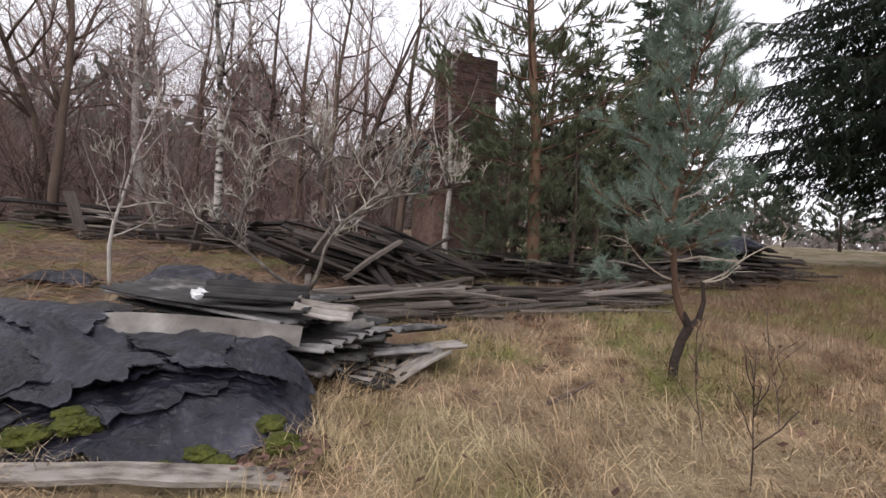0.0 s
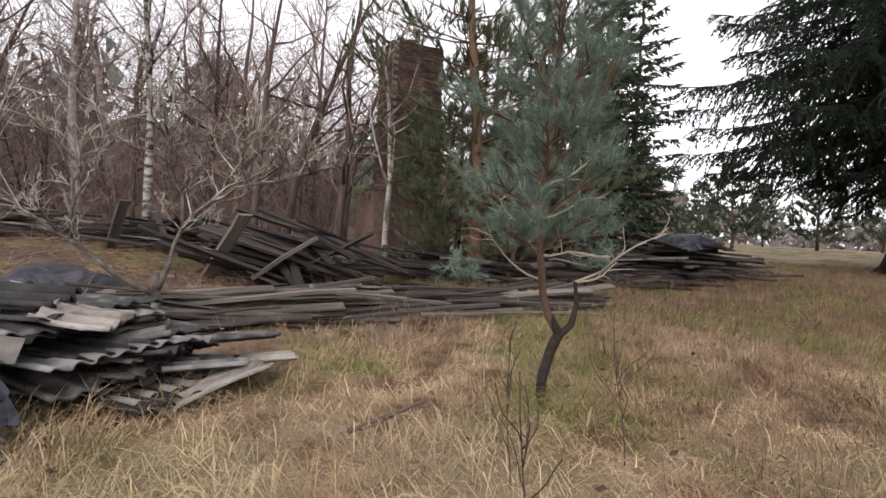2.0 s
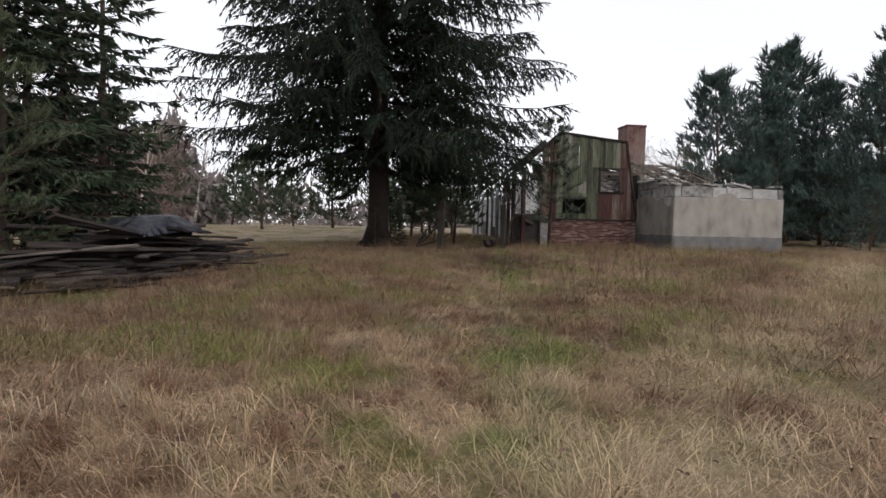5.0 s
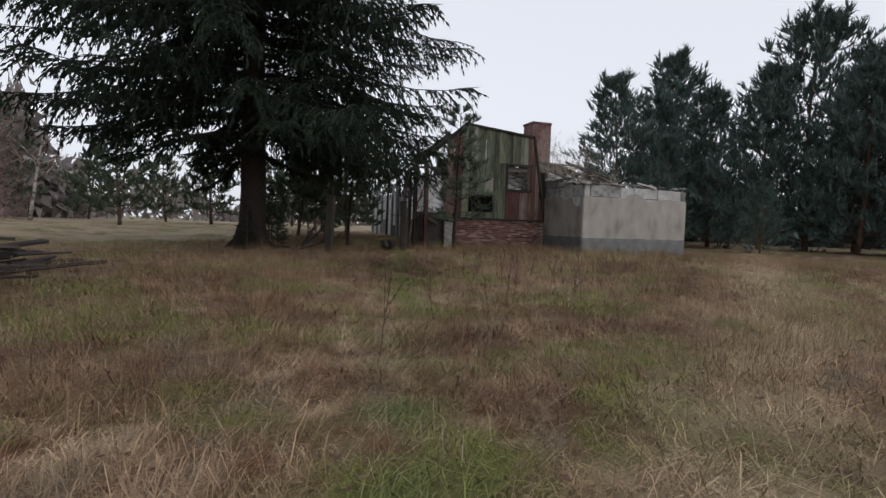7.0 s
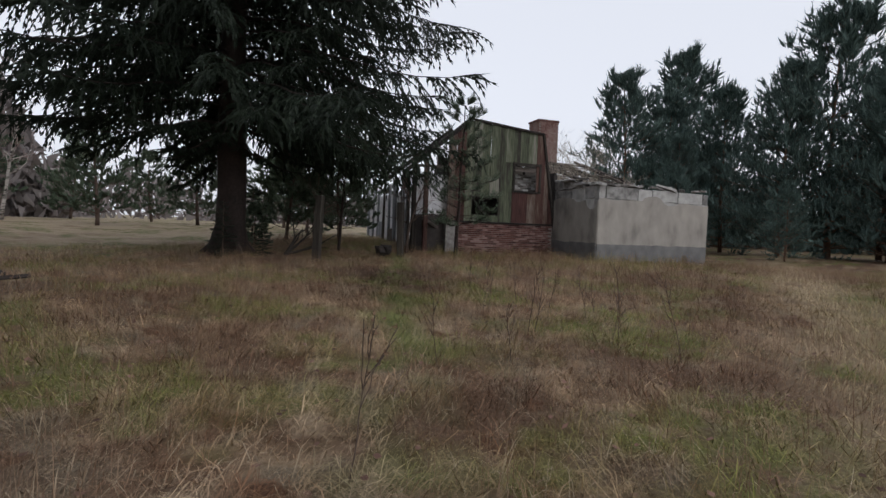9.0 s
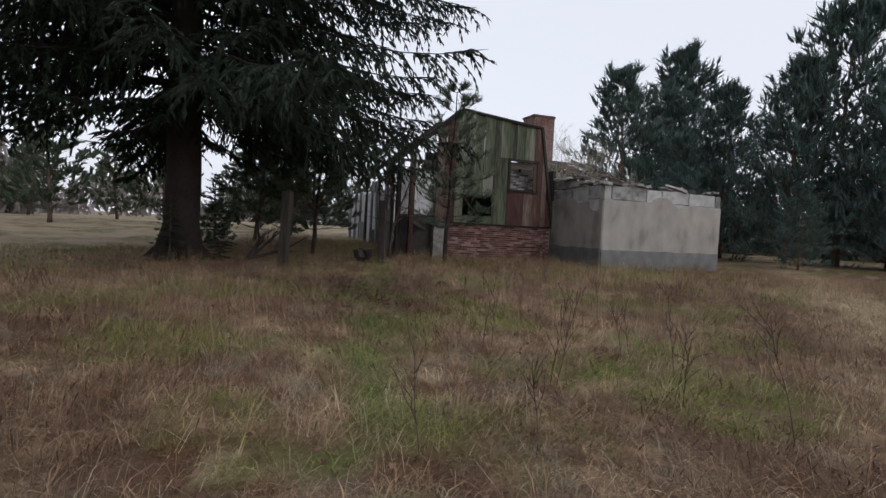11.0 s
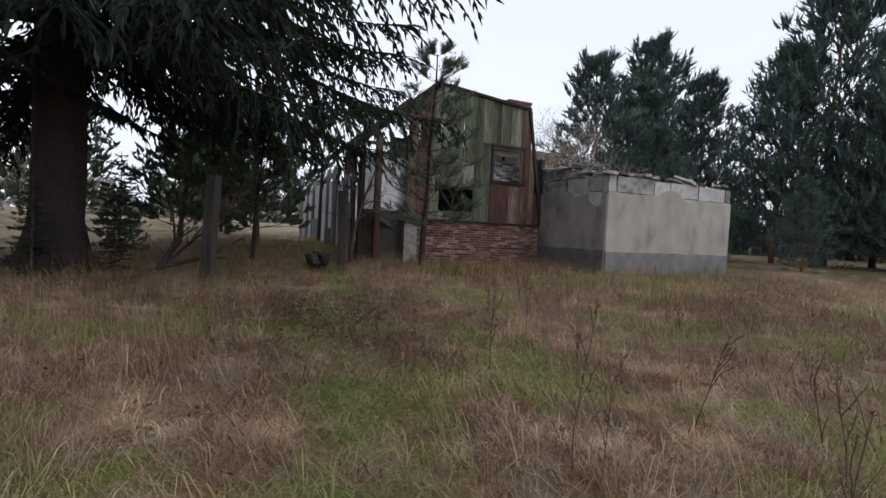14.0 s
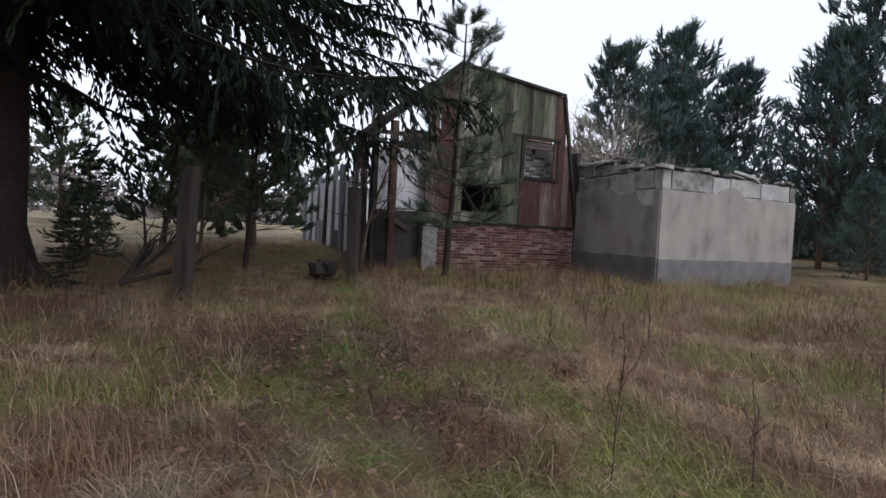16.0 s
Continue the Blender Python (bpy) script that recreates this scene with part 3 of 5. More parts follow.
wall_piece("render_coat", 0.02, 5.12, 1.02, lambda u: scallop(u, [(2.42, .45, .2), (3.3, .35, -.12), (0.7, .3, -.03), (4.7, .6, -.05)], 2.72), .03, front, M_PLASTER, "stained grey render with a ragged edge")
wall_piece("render_coat", -3.07, -0.05, 1.0, lambda u: scallop(u, [(-2.7, .36, -.36), (-.8, .8, .15), (-1.9, .3, -.05)], 2.68), .03, left, M_PLASTER)
wall_piece("plinth", 0.02, 5.12, 0.15, lambda u: 1.06 + .03 * noise.noise((u * 2, 0, 1)) + .012 * noise.noise((u * 15, 0, 2)), .045, front, M_PLINTH, "dark cement plinth")
wall_piece("plinth", -3.07, -0.05, 0.15, lambda u: 1.08 + .08 * noise.noise((u * 1.5, 4, 1)) + .015 * noise.noise((u * 15, 4, 2)), .045, left, M_PLINTH)
for nm, x0, x1, y0, y1 in (("front_wall", .02, 5.12, FRONT, FRONT + .24), ("left_wall", .02, .26, FRONT + .24, -.05), ("right_wall", 4.88, 5.12, FRONT + .24, 1.4), ("floor_slab", .26, 4.88, FRONT + .24, 1.4)):
    mb = Mesh()
    mb.box(((x0 + x1) / 2, (y0 + y1) / 2, (.15 + (2.72 if nm != "floor_slab" else .5)) / 2), (x1 - x0, y1 - y0, (2.57 if nm != "floor_slab" else .35)))
    part(nm, mb, M_BLOCK, annex)


def block(u0, u1, z0, z1, place, deep=.24, tilt=0.0):
    mb = Mesh()
    bmx = bmesh.new()
    bmesh.ops.create_cube(bmx, size=1)
    bmesh.ops.subdivide_edges(bmx, edges=bmx.edges, cuts=3, use_grid_fill=True)
    for v in bmx.verts:
        p = Vector(((v.co.x) * (u1 - u0 - .04), v.co.y * deep, v.co.z * (z1 - z0 - .03)))
        edge = max(abs(v.co.x), abs(v.co.z)) > .49
        v.co = p + Vector((rh.uniform(-1, 1), rh.uniform(-.5, .5), rh.uniform(-1, 1))) * (.014 if edge else .003)
    me = bpy.data.meshes.new("block")
    bmx.to_mesh(me)
    bmx.free()
    me.materials.append(M_BLOCK)
    o = place((u0 + u1) / 2, -deep / 2, (z0 + z1) / 2)
    part("block", me, None, annex, at=pose(*o, 0, tilt, 0 if place is front else 90))


for u0, u1, h in ((.03, .33, .02), (.33, 1.77, 0), (1.77, 2.42, -.03), (2.42, 3.63, .0), (3.63, 4.86, -.02), (4.86, 5.12, -.02)):
    block(u0, u1, 2.72, 3.2 + h - .01 * u0, front, tilt=rh.uniform(-.6, .6))
for u0, u1, z0, z1 in ((-2.83, -2.2, 2.74, 3.18), (-2.2, -1.32, 2.72, 3.16), (-1.32, -.05, 2.74, 3.14), (-1.95, -1.25, 3.18, 3.42), (-1.25, -.62, 3.16, 3.48), (-.62, -.05, 3.15, 3.55), (-2.9, -2.45, 3.2, 3.3)):
    block(u0, u1, z0, z1, left, tilt=rh.uniform(-1, 1))
for i in range(34):  # broken slabs of the fallen roof lying along the top
    onfront = i < 22
    u = rh.uniform(.1, 5.0) if onfront else rh.uniform(-3.0, -.1)
    p = front(u, -rh.uniform(.0, .2), 3.19 + rh.uniform(0, .05)) if onfront else left(u, -rh.uniform(0, .2), 3.2 + (.22 if u > -1.9 else 0) + rh.uniform(0, .1))
    mb = Mesh()
    n = rh.randint(5, 7)
    ring = [(math.cos(6.283 * k / n) * rh.uniform(.5, 1), math.sin(6.283 * k / n) * rh.uniform(.5, 1)) for k in range(n)]
    sx, sy, t = rh.uniform(.15, .6), rh.uniform(.1, .24), rh.uniform(.03, .09)
    mb.add([(a * sx, b * sy, 0) for a, b in ring] + [(a * sx * .95, b * sy * .95, t) for a, b in ring], [tuple(reversed(range(n))), tuple(range(n, 2 * n))] + [(k, (k + 1) % n, n + (k + 1) % n, n + k) for k in range(n)])
    part("broken_slab", mb, M_FIBRE if i % 3 else M_BLOCK, annex, at=pose(*p, rh.uniform(-12, 12), rh.uniform(-14, 14), (0 if onfront else 90) + rh.uniform(-15, 15)))

# ---- brick chimney stack standing among the trees ----
rt = random.Random(8)
tower = thing("brick_chimney_stack", "tall dark brick chimney stack still upright among trees", "chimney", pose(0.35, 13.2, gz(.35, 13.2) - .1, 0, 0, 24))
mb, core = stack_of_bricks(1.35, 1.1, 0, 5.3, rt, taper=.1)
part("brick_shaft", mb, M_BRICKDARK, tower)
part("shaft_core", core, M_MORTAR, tower)
mb = Mesh()
for i in range(30):
    mb.box((rt.uniform(-.6, .6), rt.uniform(-.48, .48), 5.24), (.24, .12, rt.uniform(.06, .14)), pose(0, 0, 0, 0, 0, rt.uniform(-4, 4)), .02, rt)
part("crumbled_top", mb, M_BRICKDARK, tower, "crumbled mossy brick top")
mb = Mesh()
mb.box((0, 0, .9), (1.9, 1.5, 1.8), jit=.05, rng=rt)
part("hearth_base", mb, M_BRICKDARK, tower)


# ---- fallen timber and roofing ----
def plank_data(seed, ln, w, t, material, bend=.018):
    r = random.Random(seed)
    mb = Mesh()
    n = 6
    for i in range(n + 1):
        x = -ln / 2 + ln * i / n + (r.uniform(-.08, .08) if i in (0, n) else 0)
        z = bend * math.sin(math.pi * i / n) + r.uniform(-.008, .008)
        y = r.uniform(-.012, .012)
        e = r.uniform(.85, 1)
        mb.v.extend([(x, y - w / 2 * e, z), (x, y + w / 2 * e, z), (x, y + w / 2 * e, z + t), (x, y - w / 2 * e, z + t)])
    for i in range(n):
        o = i * 4
        for k in range(4):
            mb.f.append((o + k, o + (k + 1) % 4, o + 4 + (k + 1) % 4, o + 4 + k))
    mb.f.append((3, 2, 1, 0))
    mb.f.append((n * 4, n * 4 + 1, n * 4 + 2, n * 4 + 3))
    bmx = bmesh.new()
    me = mb.data("plank", material)
    bmx.from_mesh(me)
    bmesh.ops.recalc_face_normals(bmx, faces=bmx.faces)
    bmx.to_mesh(me)
    bmx.free()
    return me


PLANKS = [plank_data(i, (2.2, 2.9, 3.5, 1.6)[i % 4], (.09, .13, .06, .17)[i // 2 % 4], (.018, .025, .035)[i % 3], M_WOOD) for i in range(8)]
DARKPLANKS = [plank_data(50 + i, (2.4, 3.0, 1.8, 1.3)[i % 4], (.16, .12, .2)[i % 3], (.03, .05)[i % 2], M_WOODDARK) for i in range(6)]


SHORT = [plank_data(70 + i, .7 + .2 * i, .2, .03, (M_WOODDARK, M_WOOD)[i % 2], .02) for i in range(4)]


def heap(name, label, cx, cy, heading, count, along, across, rise, seed, datas, spread=8.0, slope=0.0, category="wood pile"):
    """Loose planks fallen roughly one way. rise: height in the middle."""
    r = random.Random(seed)
    z0 = gz(cx, cy)
    top = thing(name, label, category, pose(cx, cy, z0, 0, 0, heading))
    for i in range(count):
        u, v = r.uniform(-along, along), r.gauss(0, .5) * across
        h = (r.random() ** 1.3) * rise * max(0.12, 1 - (abs(v) / across) ** 2 * .7)
        w = top.matrix_basis @ Vector((u, v, 0))
        z = gz(w.x, w.y) - z0 + .02 + h
        part("plank", r.choice(datas), None, top, at=pose(u, v, z, r.uniform(-22, 22), slope + r.gauss(0, 4), r.gauss(0, spread)))
    return top


heap("plank_pile", "long low pile of weathered grey planks in the grass", -.9, 6.5, 28, 74, 1.3, .75, .2, 1, PLANKS, 6)
heap("plank_pile", "long low pile of weathered grey planks in the grass", 1.6, 7.9, 26, 64, 1.0, .7, .2, 2, PLANKS, 6)
heap("collapsed_roof", "collapsed heap of dark rotten roof boards", -1.4, 9.6, -6, 84, .9, .9, .8, 3, DARKPLANKS + SHORT, 26, 16)
heap("collapsed_roof", "collapsed heap of dark rotten roof boards", 1.8, 10.9, 20, 50, 1.5, 1.0, .45, 4, DARKPLANKS + SHORT, 24, 4)
heap("collapsed_roof", "low heap of dark rotten boards under the pines", 4.6, 11.4, 18, 70, 1.8, .9, .5, 5, DARKPLANKS + SHORT + PLANKS[:2], 20)
heap("plank_pile", "heap of dark boards fanned out from under roofing felt", 7.0, 12.5, 30, 80, 1.0, .9, .75, 6, DARKPLANKS + SHORT + PLANKS[:1], 20)
heap("plank_pile", "heap of dark boards fanned out from under roofing felt", 8.6, 13.8, 34, 30, .6, .5, .42, 7, DARKPLANKS + SHORT, 18, -4)
heap("collapsed_roof", "far heap of fallen boards and rubble before the woods", -7.4, 12.6, 5, 60, 2.6, .9, .55, 8, PLANKS + DARKPLANKS, 30)
heap("collapsed_roof", "far heap of fallen boards and rubble before the woods", -3.6, 11.6, -12, 46, 1.6, .8, .5, 9, DARKPLANKS + PLANKS[:2], 25)
rd = random.Random(21)
for x, y, lx, ty, tz in ((-8.6, 12.0, 1.3, 58, -30), (-6.7, 11.9, 1.2, 75, 20), (-5.2, 11.0, 1.25, 70, 160), (-2.1, 8.6, 1.5, 52, 150), (-1.2, 8.7, 1.2, 35, 200), (-.6, 9.0, 1.9, 30, 170)):
    me = plank_data(rd.randint(0, 999), lx, .26, .05, M_WOOD)
    ob = part("leaning_board", me, None, None, at=pose(x, y, gz(x, y) + .42, 0, ty, tz))
    tagged(ob, "grey board leaning upright out of the debris", "board", group="leaning boards")


# sheets of roofing felt
def felt(name, label, cx, cy, wide, deep, lift, seed, material=M_FELT, dome=0.3, rag=.12, turn=0.0, parent=None, ripple=.014, n=44, category="roofing felt", tilt=(0.0, 0.0)):
    """A draped, torn sheet with thickness over a mound of height dome."""
    r = random.Random(seed)
    m = math.radians(turn)
    ph = [r.uniform(0, 6.28) for _ in range(6)]
    rows_ = []
    for i in range(n + 1):
        for j in range(n + 1):
            a, b = 2 * i / n - 1, 2 * j / n - 1
            edge = 1 + rag * (math.sin(5 * b + ph[0]) * .5 + math.sin(11 * b + ph[1]) * .3 + math.sin(23 * b + ph[2]) * .3) * abs(a) ** 5
            edge2 = 1 + rag * (math.sin(4 * a + ph[3]) * .5 + math.sin(13 * a + ph[4]) * .3 + math.sin(27 * a + ph[5]) * .3) * abs(b) ** 5
            x, y = a * wide / 2 * edge, b * deep / 2 * edge2
            wx, wy = cx + x * math.cos(m) - y * math.sin(m), cy + x * math.sin(m) + y * math.cos(m)
            q = max(0.0, 1 - a * a * .9) * max(0.0, 1 - b * b * .9)
            z = dome * q ** .6 + ripple * (math.sin(6 * a + 3 * b + ph[2]) + .6 * math.sin(11 * b - 5 * a + ph[3])) * (.4 + q) + .022 * abs(noise.noise((wx * 3.5, wy * 3.5, seed))) + .012 * noise.noise((wx * 11, wy * 11, seed)) + tilt[0] * a + tilt[1] * b
            rows_.append((wx, wy, gz(wx, wy) + lift + z))
    mb = Mesh()
    mb.v = rows_
    mb.f = [(i * (n + 1) + j, (i + 1) * (n + 1) + j, (i + 1) * (n + 1) + j + 1, i * (n + 1) + j + 1) for i in range(n) for j in range(n)]
    ob = part(name, mb, material, parent, smooth=True)
    so = ob.modifiers.new("thickness", "SOLIDIFY")
    so.thickness, so.offset = .018, -1
    if parent is None:
        tagged(ob, label, category)
    return ob


felt_heap = thing("felt_heap", "heap of torn black roofing felt sheets with moss", "roofing felt")
rfe = random.Random(12)


def heap_height(x, y):
    """The felt heap's slope, rising away from the way and to its middle."""
    f = min(1, max(0, (y - 2.2) / .85))
    g = min(1, max(0, (-.62 - x) / .45))
    return gz(x, y) + .03 + (.4 * f ** .8) * (g * (2 - g)) + .03 * noise.noise((x * 2.3, y * 2.3, 1.0))


def felt_plate(cx, cy, rx, ry, lift, turn, curl):
    """One stiff, torn layer with a jagged outline that follows the heap."""
    n, rings = 120, 16
    ph = [rfe.uniform(0, 6.28) for _ in range(5)]
    mb = Mesh()
    mb.v.append((cx, cy, heap_height(cx, cy) + lift))
    for k in range(1, rings + 1):
        for i in range(n):
            t = 6.2832 * i / n
            jag = 1 + .14 * math.sin(3 * t + ph[0]) + .08 * math.sin(7 * t + ph[1]) + .16 * noise.noise((3.2 * math.cos(t), 3.2 * math.sin(t), ph[2])) + .12 * noise.noise((9 * math.cos(t), 9 * math.sin(t), ph[3]))
            q = k / rings * jag
            u, v = rx * q * math.cos(t), ry * q * math.sin(t)
            c, s_ = math.cos(turn), math.sin(turn)
            x, y = cx + u * c - v * s_, cy + u * s_ + v * c
            mb.v.append((x, y, heap_height(x, y) + lift + curl * (k / rings) ** 3 * math.sin(2 * t + ph[4]) + .016 * noise.noise((x * 7, y * 12, lift * 50)) + .008 * abs(noise.noise((x * 23, y * 31, lift * 50)))))
    mb.f = [(0, 1 + i, 1 + (i + 1) % n) for i in range(n)]
    for k in range(rings - 1):
        o = 1 + k * n
        mb.f += [(o + i, o + n + i, o + n + (i + 1) % n, o + (i + 1) % n) for i in range(n)]
    ob = part("felt_sheet", mb, M_FELT, felt_heap)
    so = ob.modifiers.new("thickness", "SOLIDIFY")
    so.thickness, so.offset = .009, -1


felt_plate(-1.35, 2.72, .72, .56, .0, .1, .01)
felt_plate(-1.95, 2.8, .75, .5, .02, .0, .02)
for i, (x, y, rx, ry) in enumerate(((-1.62, 2.98, .62, .3), (-1.15, 2.88, .36, .16), (-1.95, 2.95, .5, .24), (-1.4, 2.9, .4, .16), (-2.3, 2.75, .4, .3), (-1.72, 2.78, .36, .16), (-1.25, 2.84, .3, .13), (-2.05, 2.62, .34, .2), (-1.5, 2.92, .3, .12), (-2.35, 3.05, .4, .2), (-.95, 2.85, .2, .1), (-1.85, 2.7, .4, .15))):
    felt_plate(x, y, rx, ry, .02 + .008 * i, rfe.uniform(-.4, .5), rfe.uniform(.01, .035))
felt("felt_sheet", "torn black roofing felt lying over a hump in the grass", -3.45, 6.9, 1.1, .8, .03, 5, dome=.26, turn=10)
felt("felt_sheet", "torn black roofing felt lying over a hump in the grass", -2.7, 6.7, .6, .5, .03, 6, dome=.2, turn=50)
felt("felt_sheet", "torn black roofing felt lying over a hump in the grass", -4.9, 6.6, .8, .7, .03, 15, dome=.16, turn=20)
felt("tarpaulin", "dark roofing felt draped over the board heap", 7.0, 12.6, 1.8, 1.4, .72, 7, dome=.36, turn=28, tilt=(.02, .05), rag=.25, category="tarpaulin")
felt("tarpaulin", "dark felt flap standing up behind the heap", 6.1, 12.9, .9, .6, .7, 8, dome=.1, turn=35, tilt=(-.25, .05), rag=.3, category="tarpaulin")

felt("wall_panel_sheet", "brown warped panel leaning on the board heap", 6.5, 11.6, 1.5, 1.0, .12, 18, M_WOODDARK, .05, .15, 25, tilt=(-.1, .22), category="panel")


# corrugated sheets
def corrugated(ln, w, material, waves=7, amp=.015, seed=0, bend=.0):
    r = random.Random(seed)
    n, k = 12, waves * 6
    cut = [r.uniform(-.05, .05) for _ in range(k + 1)]
    mb = Mesh()
    for i in range(n + 1):
        for j in range(k + 1):
            x = -ln / 2 + ln * i / n + (cut[j // 6 * 6] if i in (0, n) else 0)
            mb.v.append((x, -w / 2 + w * j / k, amp * math.sin(2 * math.pi * waves * j / k) + bend * (2 * i / n - 1) ** 2 + r.uniform(-.002, .002)))
    mb.f = [(i * (k + 1) + j, (i + 1) * (k + 1) + j, (i + 1) * (k + 1) + j + 1, i * (k + 1) + j + 1) for i in range(n) for j in range(k)]
    return mb.data("corrugated_sheet", material, True)


def sheet(me, m, label):
    ob = part("corrugated_sheet", me, None, None, at=m)
    so = ob.modifiers.new("thickness", "SOLIDIFY")
    so.thickness = .009
    return tagged(ob, label, "roof sheet", group="stacked corrugated sheets")


rs = random.Random(31)
SHEETS = [corrugated(1.6, .95, M_FIBREDARK, 7, seed=i, bend=.03 * (i % 3 - 1)) for i in range(3)] + [corrugated(1.5, .8, M_FIBRE, 6, seed=7)]
for i in range(15):
    f = i / 14
    x, y = -1.0 - .6 * f + rs.uniform(-.12, .12), 4.15 - .25 * f + rs.uniform(-.1, .1)
    sheet(SHEETS[i % 3 if i % 5 != 2 else 3], pose(x, y, gz(x, y) + .06 + .44 * f, rs.uniform(-2, 2), rs.uniform(-1, 2.5), -14 + rs.uniform(-11, 11)), "wet weathered corrugated fibre-cement sheet in a stack")
sheet(corrugated(.7, .3, M_FIBREDARK, 3, .03, 9), pose(-1.32, 3.6, .73, 18, 2, 8), "grey corrugated ridge piece on top of the stack")
sheet(corrugated(.4, .32, M_PALEBOARD, 3, .02, 10, .02), pose(-.82, 3.55, .63, 12, 10, 12), "pale broken corrugated piece on the stack")
sheet(corrugated(.75, .17, M_PALEBOARD, 2, .02, 11, -.02), pose(-.17, 3.85, .2, 10, -12, 52), "pale corrugated strip half sunk in grass")
sheet(corrugated(.36, .2, M_PALEBOARD, 3, .018, 12), pose(.05, 4.25, .27, 4, -4, 15), "pale broken corrugated piece in the grass")
for i in range(7):
    x, y = -.55 + rs.uniform(-.3, .35), 4.1 + rs.uniform(-.25, .35)
    sheet(corrugated(.5, .35, M_FIBREDARK if i % 3 else M_FIBRE, 3, .024, 40 + i), pose(x, y, gz(x, y) + .08 + .05 * i, rs.uniform(-12, 12), rs.uniform(-12, 8), 20 + rs.uniform(-30, 30)), "broken wet corrugated fibre-cement piece")
# long curved fibre strip in front of the stack
mb = Mesh()
for i in range(15):
    f = i / 14
    x = -2.27 + 1.42 * f
    y = 2.99 + .15 * f - .03 * math.sin(3.1 * f)
    h = .02 + .085 * min(1, f * 4)
    z = .58 + .03 * math.sin(3.14 * f) - .05 * f
    mb.v.extend([(x, y, z - h / 2), (x, y + .05, z + h / 2 - .02), (x, y + .06, z + h / 2), (x, y - .01, z - h / 2 - .008)])
for i in range(14):
    o = i * 4
    mb.f.extend([(o + k, o + 4 + k, o + 4 + (k + 1) % 4, o + (k + 1) % 4) for k in range(4)])
mb.f.extend([(0, 1, 2, 3), (59, 58, 57, 56)])
tagged(part("fibre_strip", mb, M_FIBRE, smooth=False), "long curved grey fibre-cement strip on the felt heap", "roof trim")
me = plank_data(77, 1.5, .11, .03, M_PALEBOARD, .02)
tagged(part("pale_board", me, None, at=pose(-1.32, 2.13, gz(-1.3, 2.13) + .07, 18, 0, 4)), "pale peeling board lying before the felt heap", "board")
mb = Mesh()
for i in range(8):
    a = rs.uniform(0, 6.28)
    mb.box((.03 * math.cos(a), .03 * math.sin(a), .015), (.045, .04, .035), pose(0, 0, 0, rs.uniform(0, 40), 0, rs.uniform(0, 90)), .008, rs)
tagged(part("foam_lump", mb, M_FOAM, at=pose(-1.62, 3.45, .7)), "small white lump of foam on the stacked sheets", "foam")
for i in range(5):
    x, y = (-2.4, -2.1, -2.55, -3.2, -2.0)[i], (3.5, 3.3, 3.2, 4.6, 4.4)[i]
    felt("slate_sheet", "flat dark sheet fragment on the rubbish heap", x, y, .9, .5, .1 + .1 * (i % 3), 60 + i, M_FIBREDARK if i % 2 else M_FELT, .08, .3, 20 * i, n=16)


# ---- trees ----
def needles(P, A, L, k, nl, w, rng, lo=25, hi=65):
    """Needle triangles in bursts round shoots from P along A of lengths L."""
    P, A, L = np.repeat(P, k, 0), np.repeat(A, k, 0), np.repeat(L, k)
    n = len(P)
    u = rng.random(n)
    q = rng.normal(size=(n, 3))
    q -= A * (q * A).sum(1, keepdims=True)
    q /= np.linalg.norm(q, axis=1, keepdims=True) + 1e-9
    th = np.radians(rng.uniform(lo, hi, n))[:, None]
    D = A * np.cos(th) + q * np.sin(th)
    side = np.cross(D, rng.normal(size=(n, 3)))
    side /= np.linalg.norm(side, axis=1, keepdims=True) + 1e-9
    B = P + A * (L * u)[:, None]
    ln = (nl * rng.uniform(.7, 1.15, n))[:, None]
    return np.stack([B - side * w / 2, B + side * w / 2, B + D * ln], 1).reshape(-1, 3)


def brush(P, A, L, k, nl, w, core, rng, lo=25, hi=60):
    """Shoots as slim crossed cores of radius core with k needles each round them."""
    q = rng.normal(size=(len(P), 3))
    u = np.cross(A, q)
    u /= np.linalg.norm(u, axis=1, keepdims=True) + 1e-9
    v = np.cross(A, u)
    T, M = P + A * L[:, None], P + A * (L * .4)[:, None]
    cores = [np.stack([P, M + h * sg * core, T], 1) for h in (u, v) for sg in (-1, 1)]
    return np.concatenate([np.concatenate(cores).reshape(-1, 3), needles(P, A, L, k, nl, w, rng, lo, hi)])


def bent(p, d, length, seg, wobble, pull, r):
    """Points of a limb that starts at p along d and is pulled by the vector pull."""
    pts, d = [p.copy()], d.normalized()
    for _ in range(seg):
        d = (d + Vector((r.gauss(0, wobble), r.gauss(0, wobble), r.gauss(0, wobble))) + pull).normalized()
        p = p + d * (length / seg)
        pts.append(p.copy())
    return pts


def along(pts, f):
    x = f * (len(pts) - 1)
    i = min(int(x), len(pts) - 2)
    return pts[i].lerp(pts[i + 1], x - i), (pts[i + 1] - pts[i]).normalized()


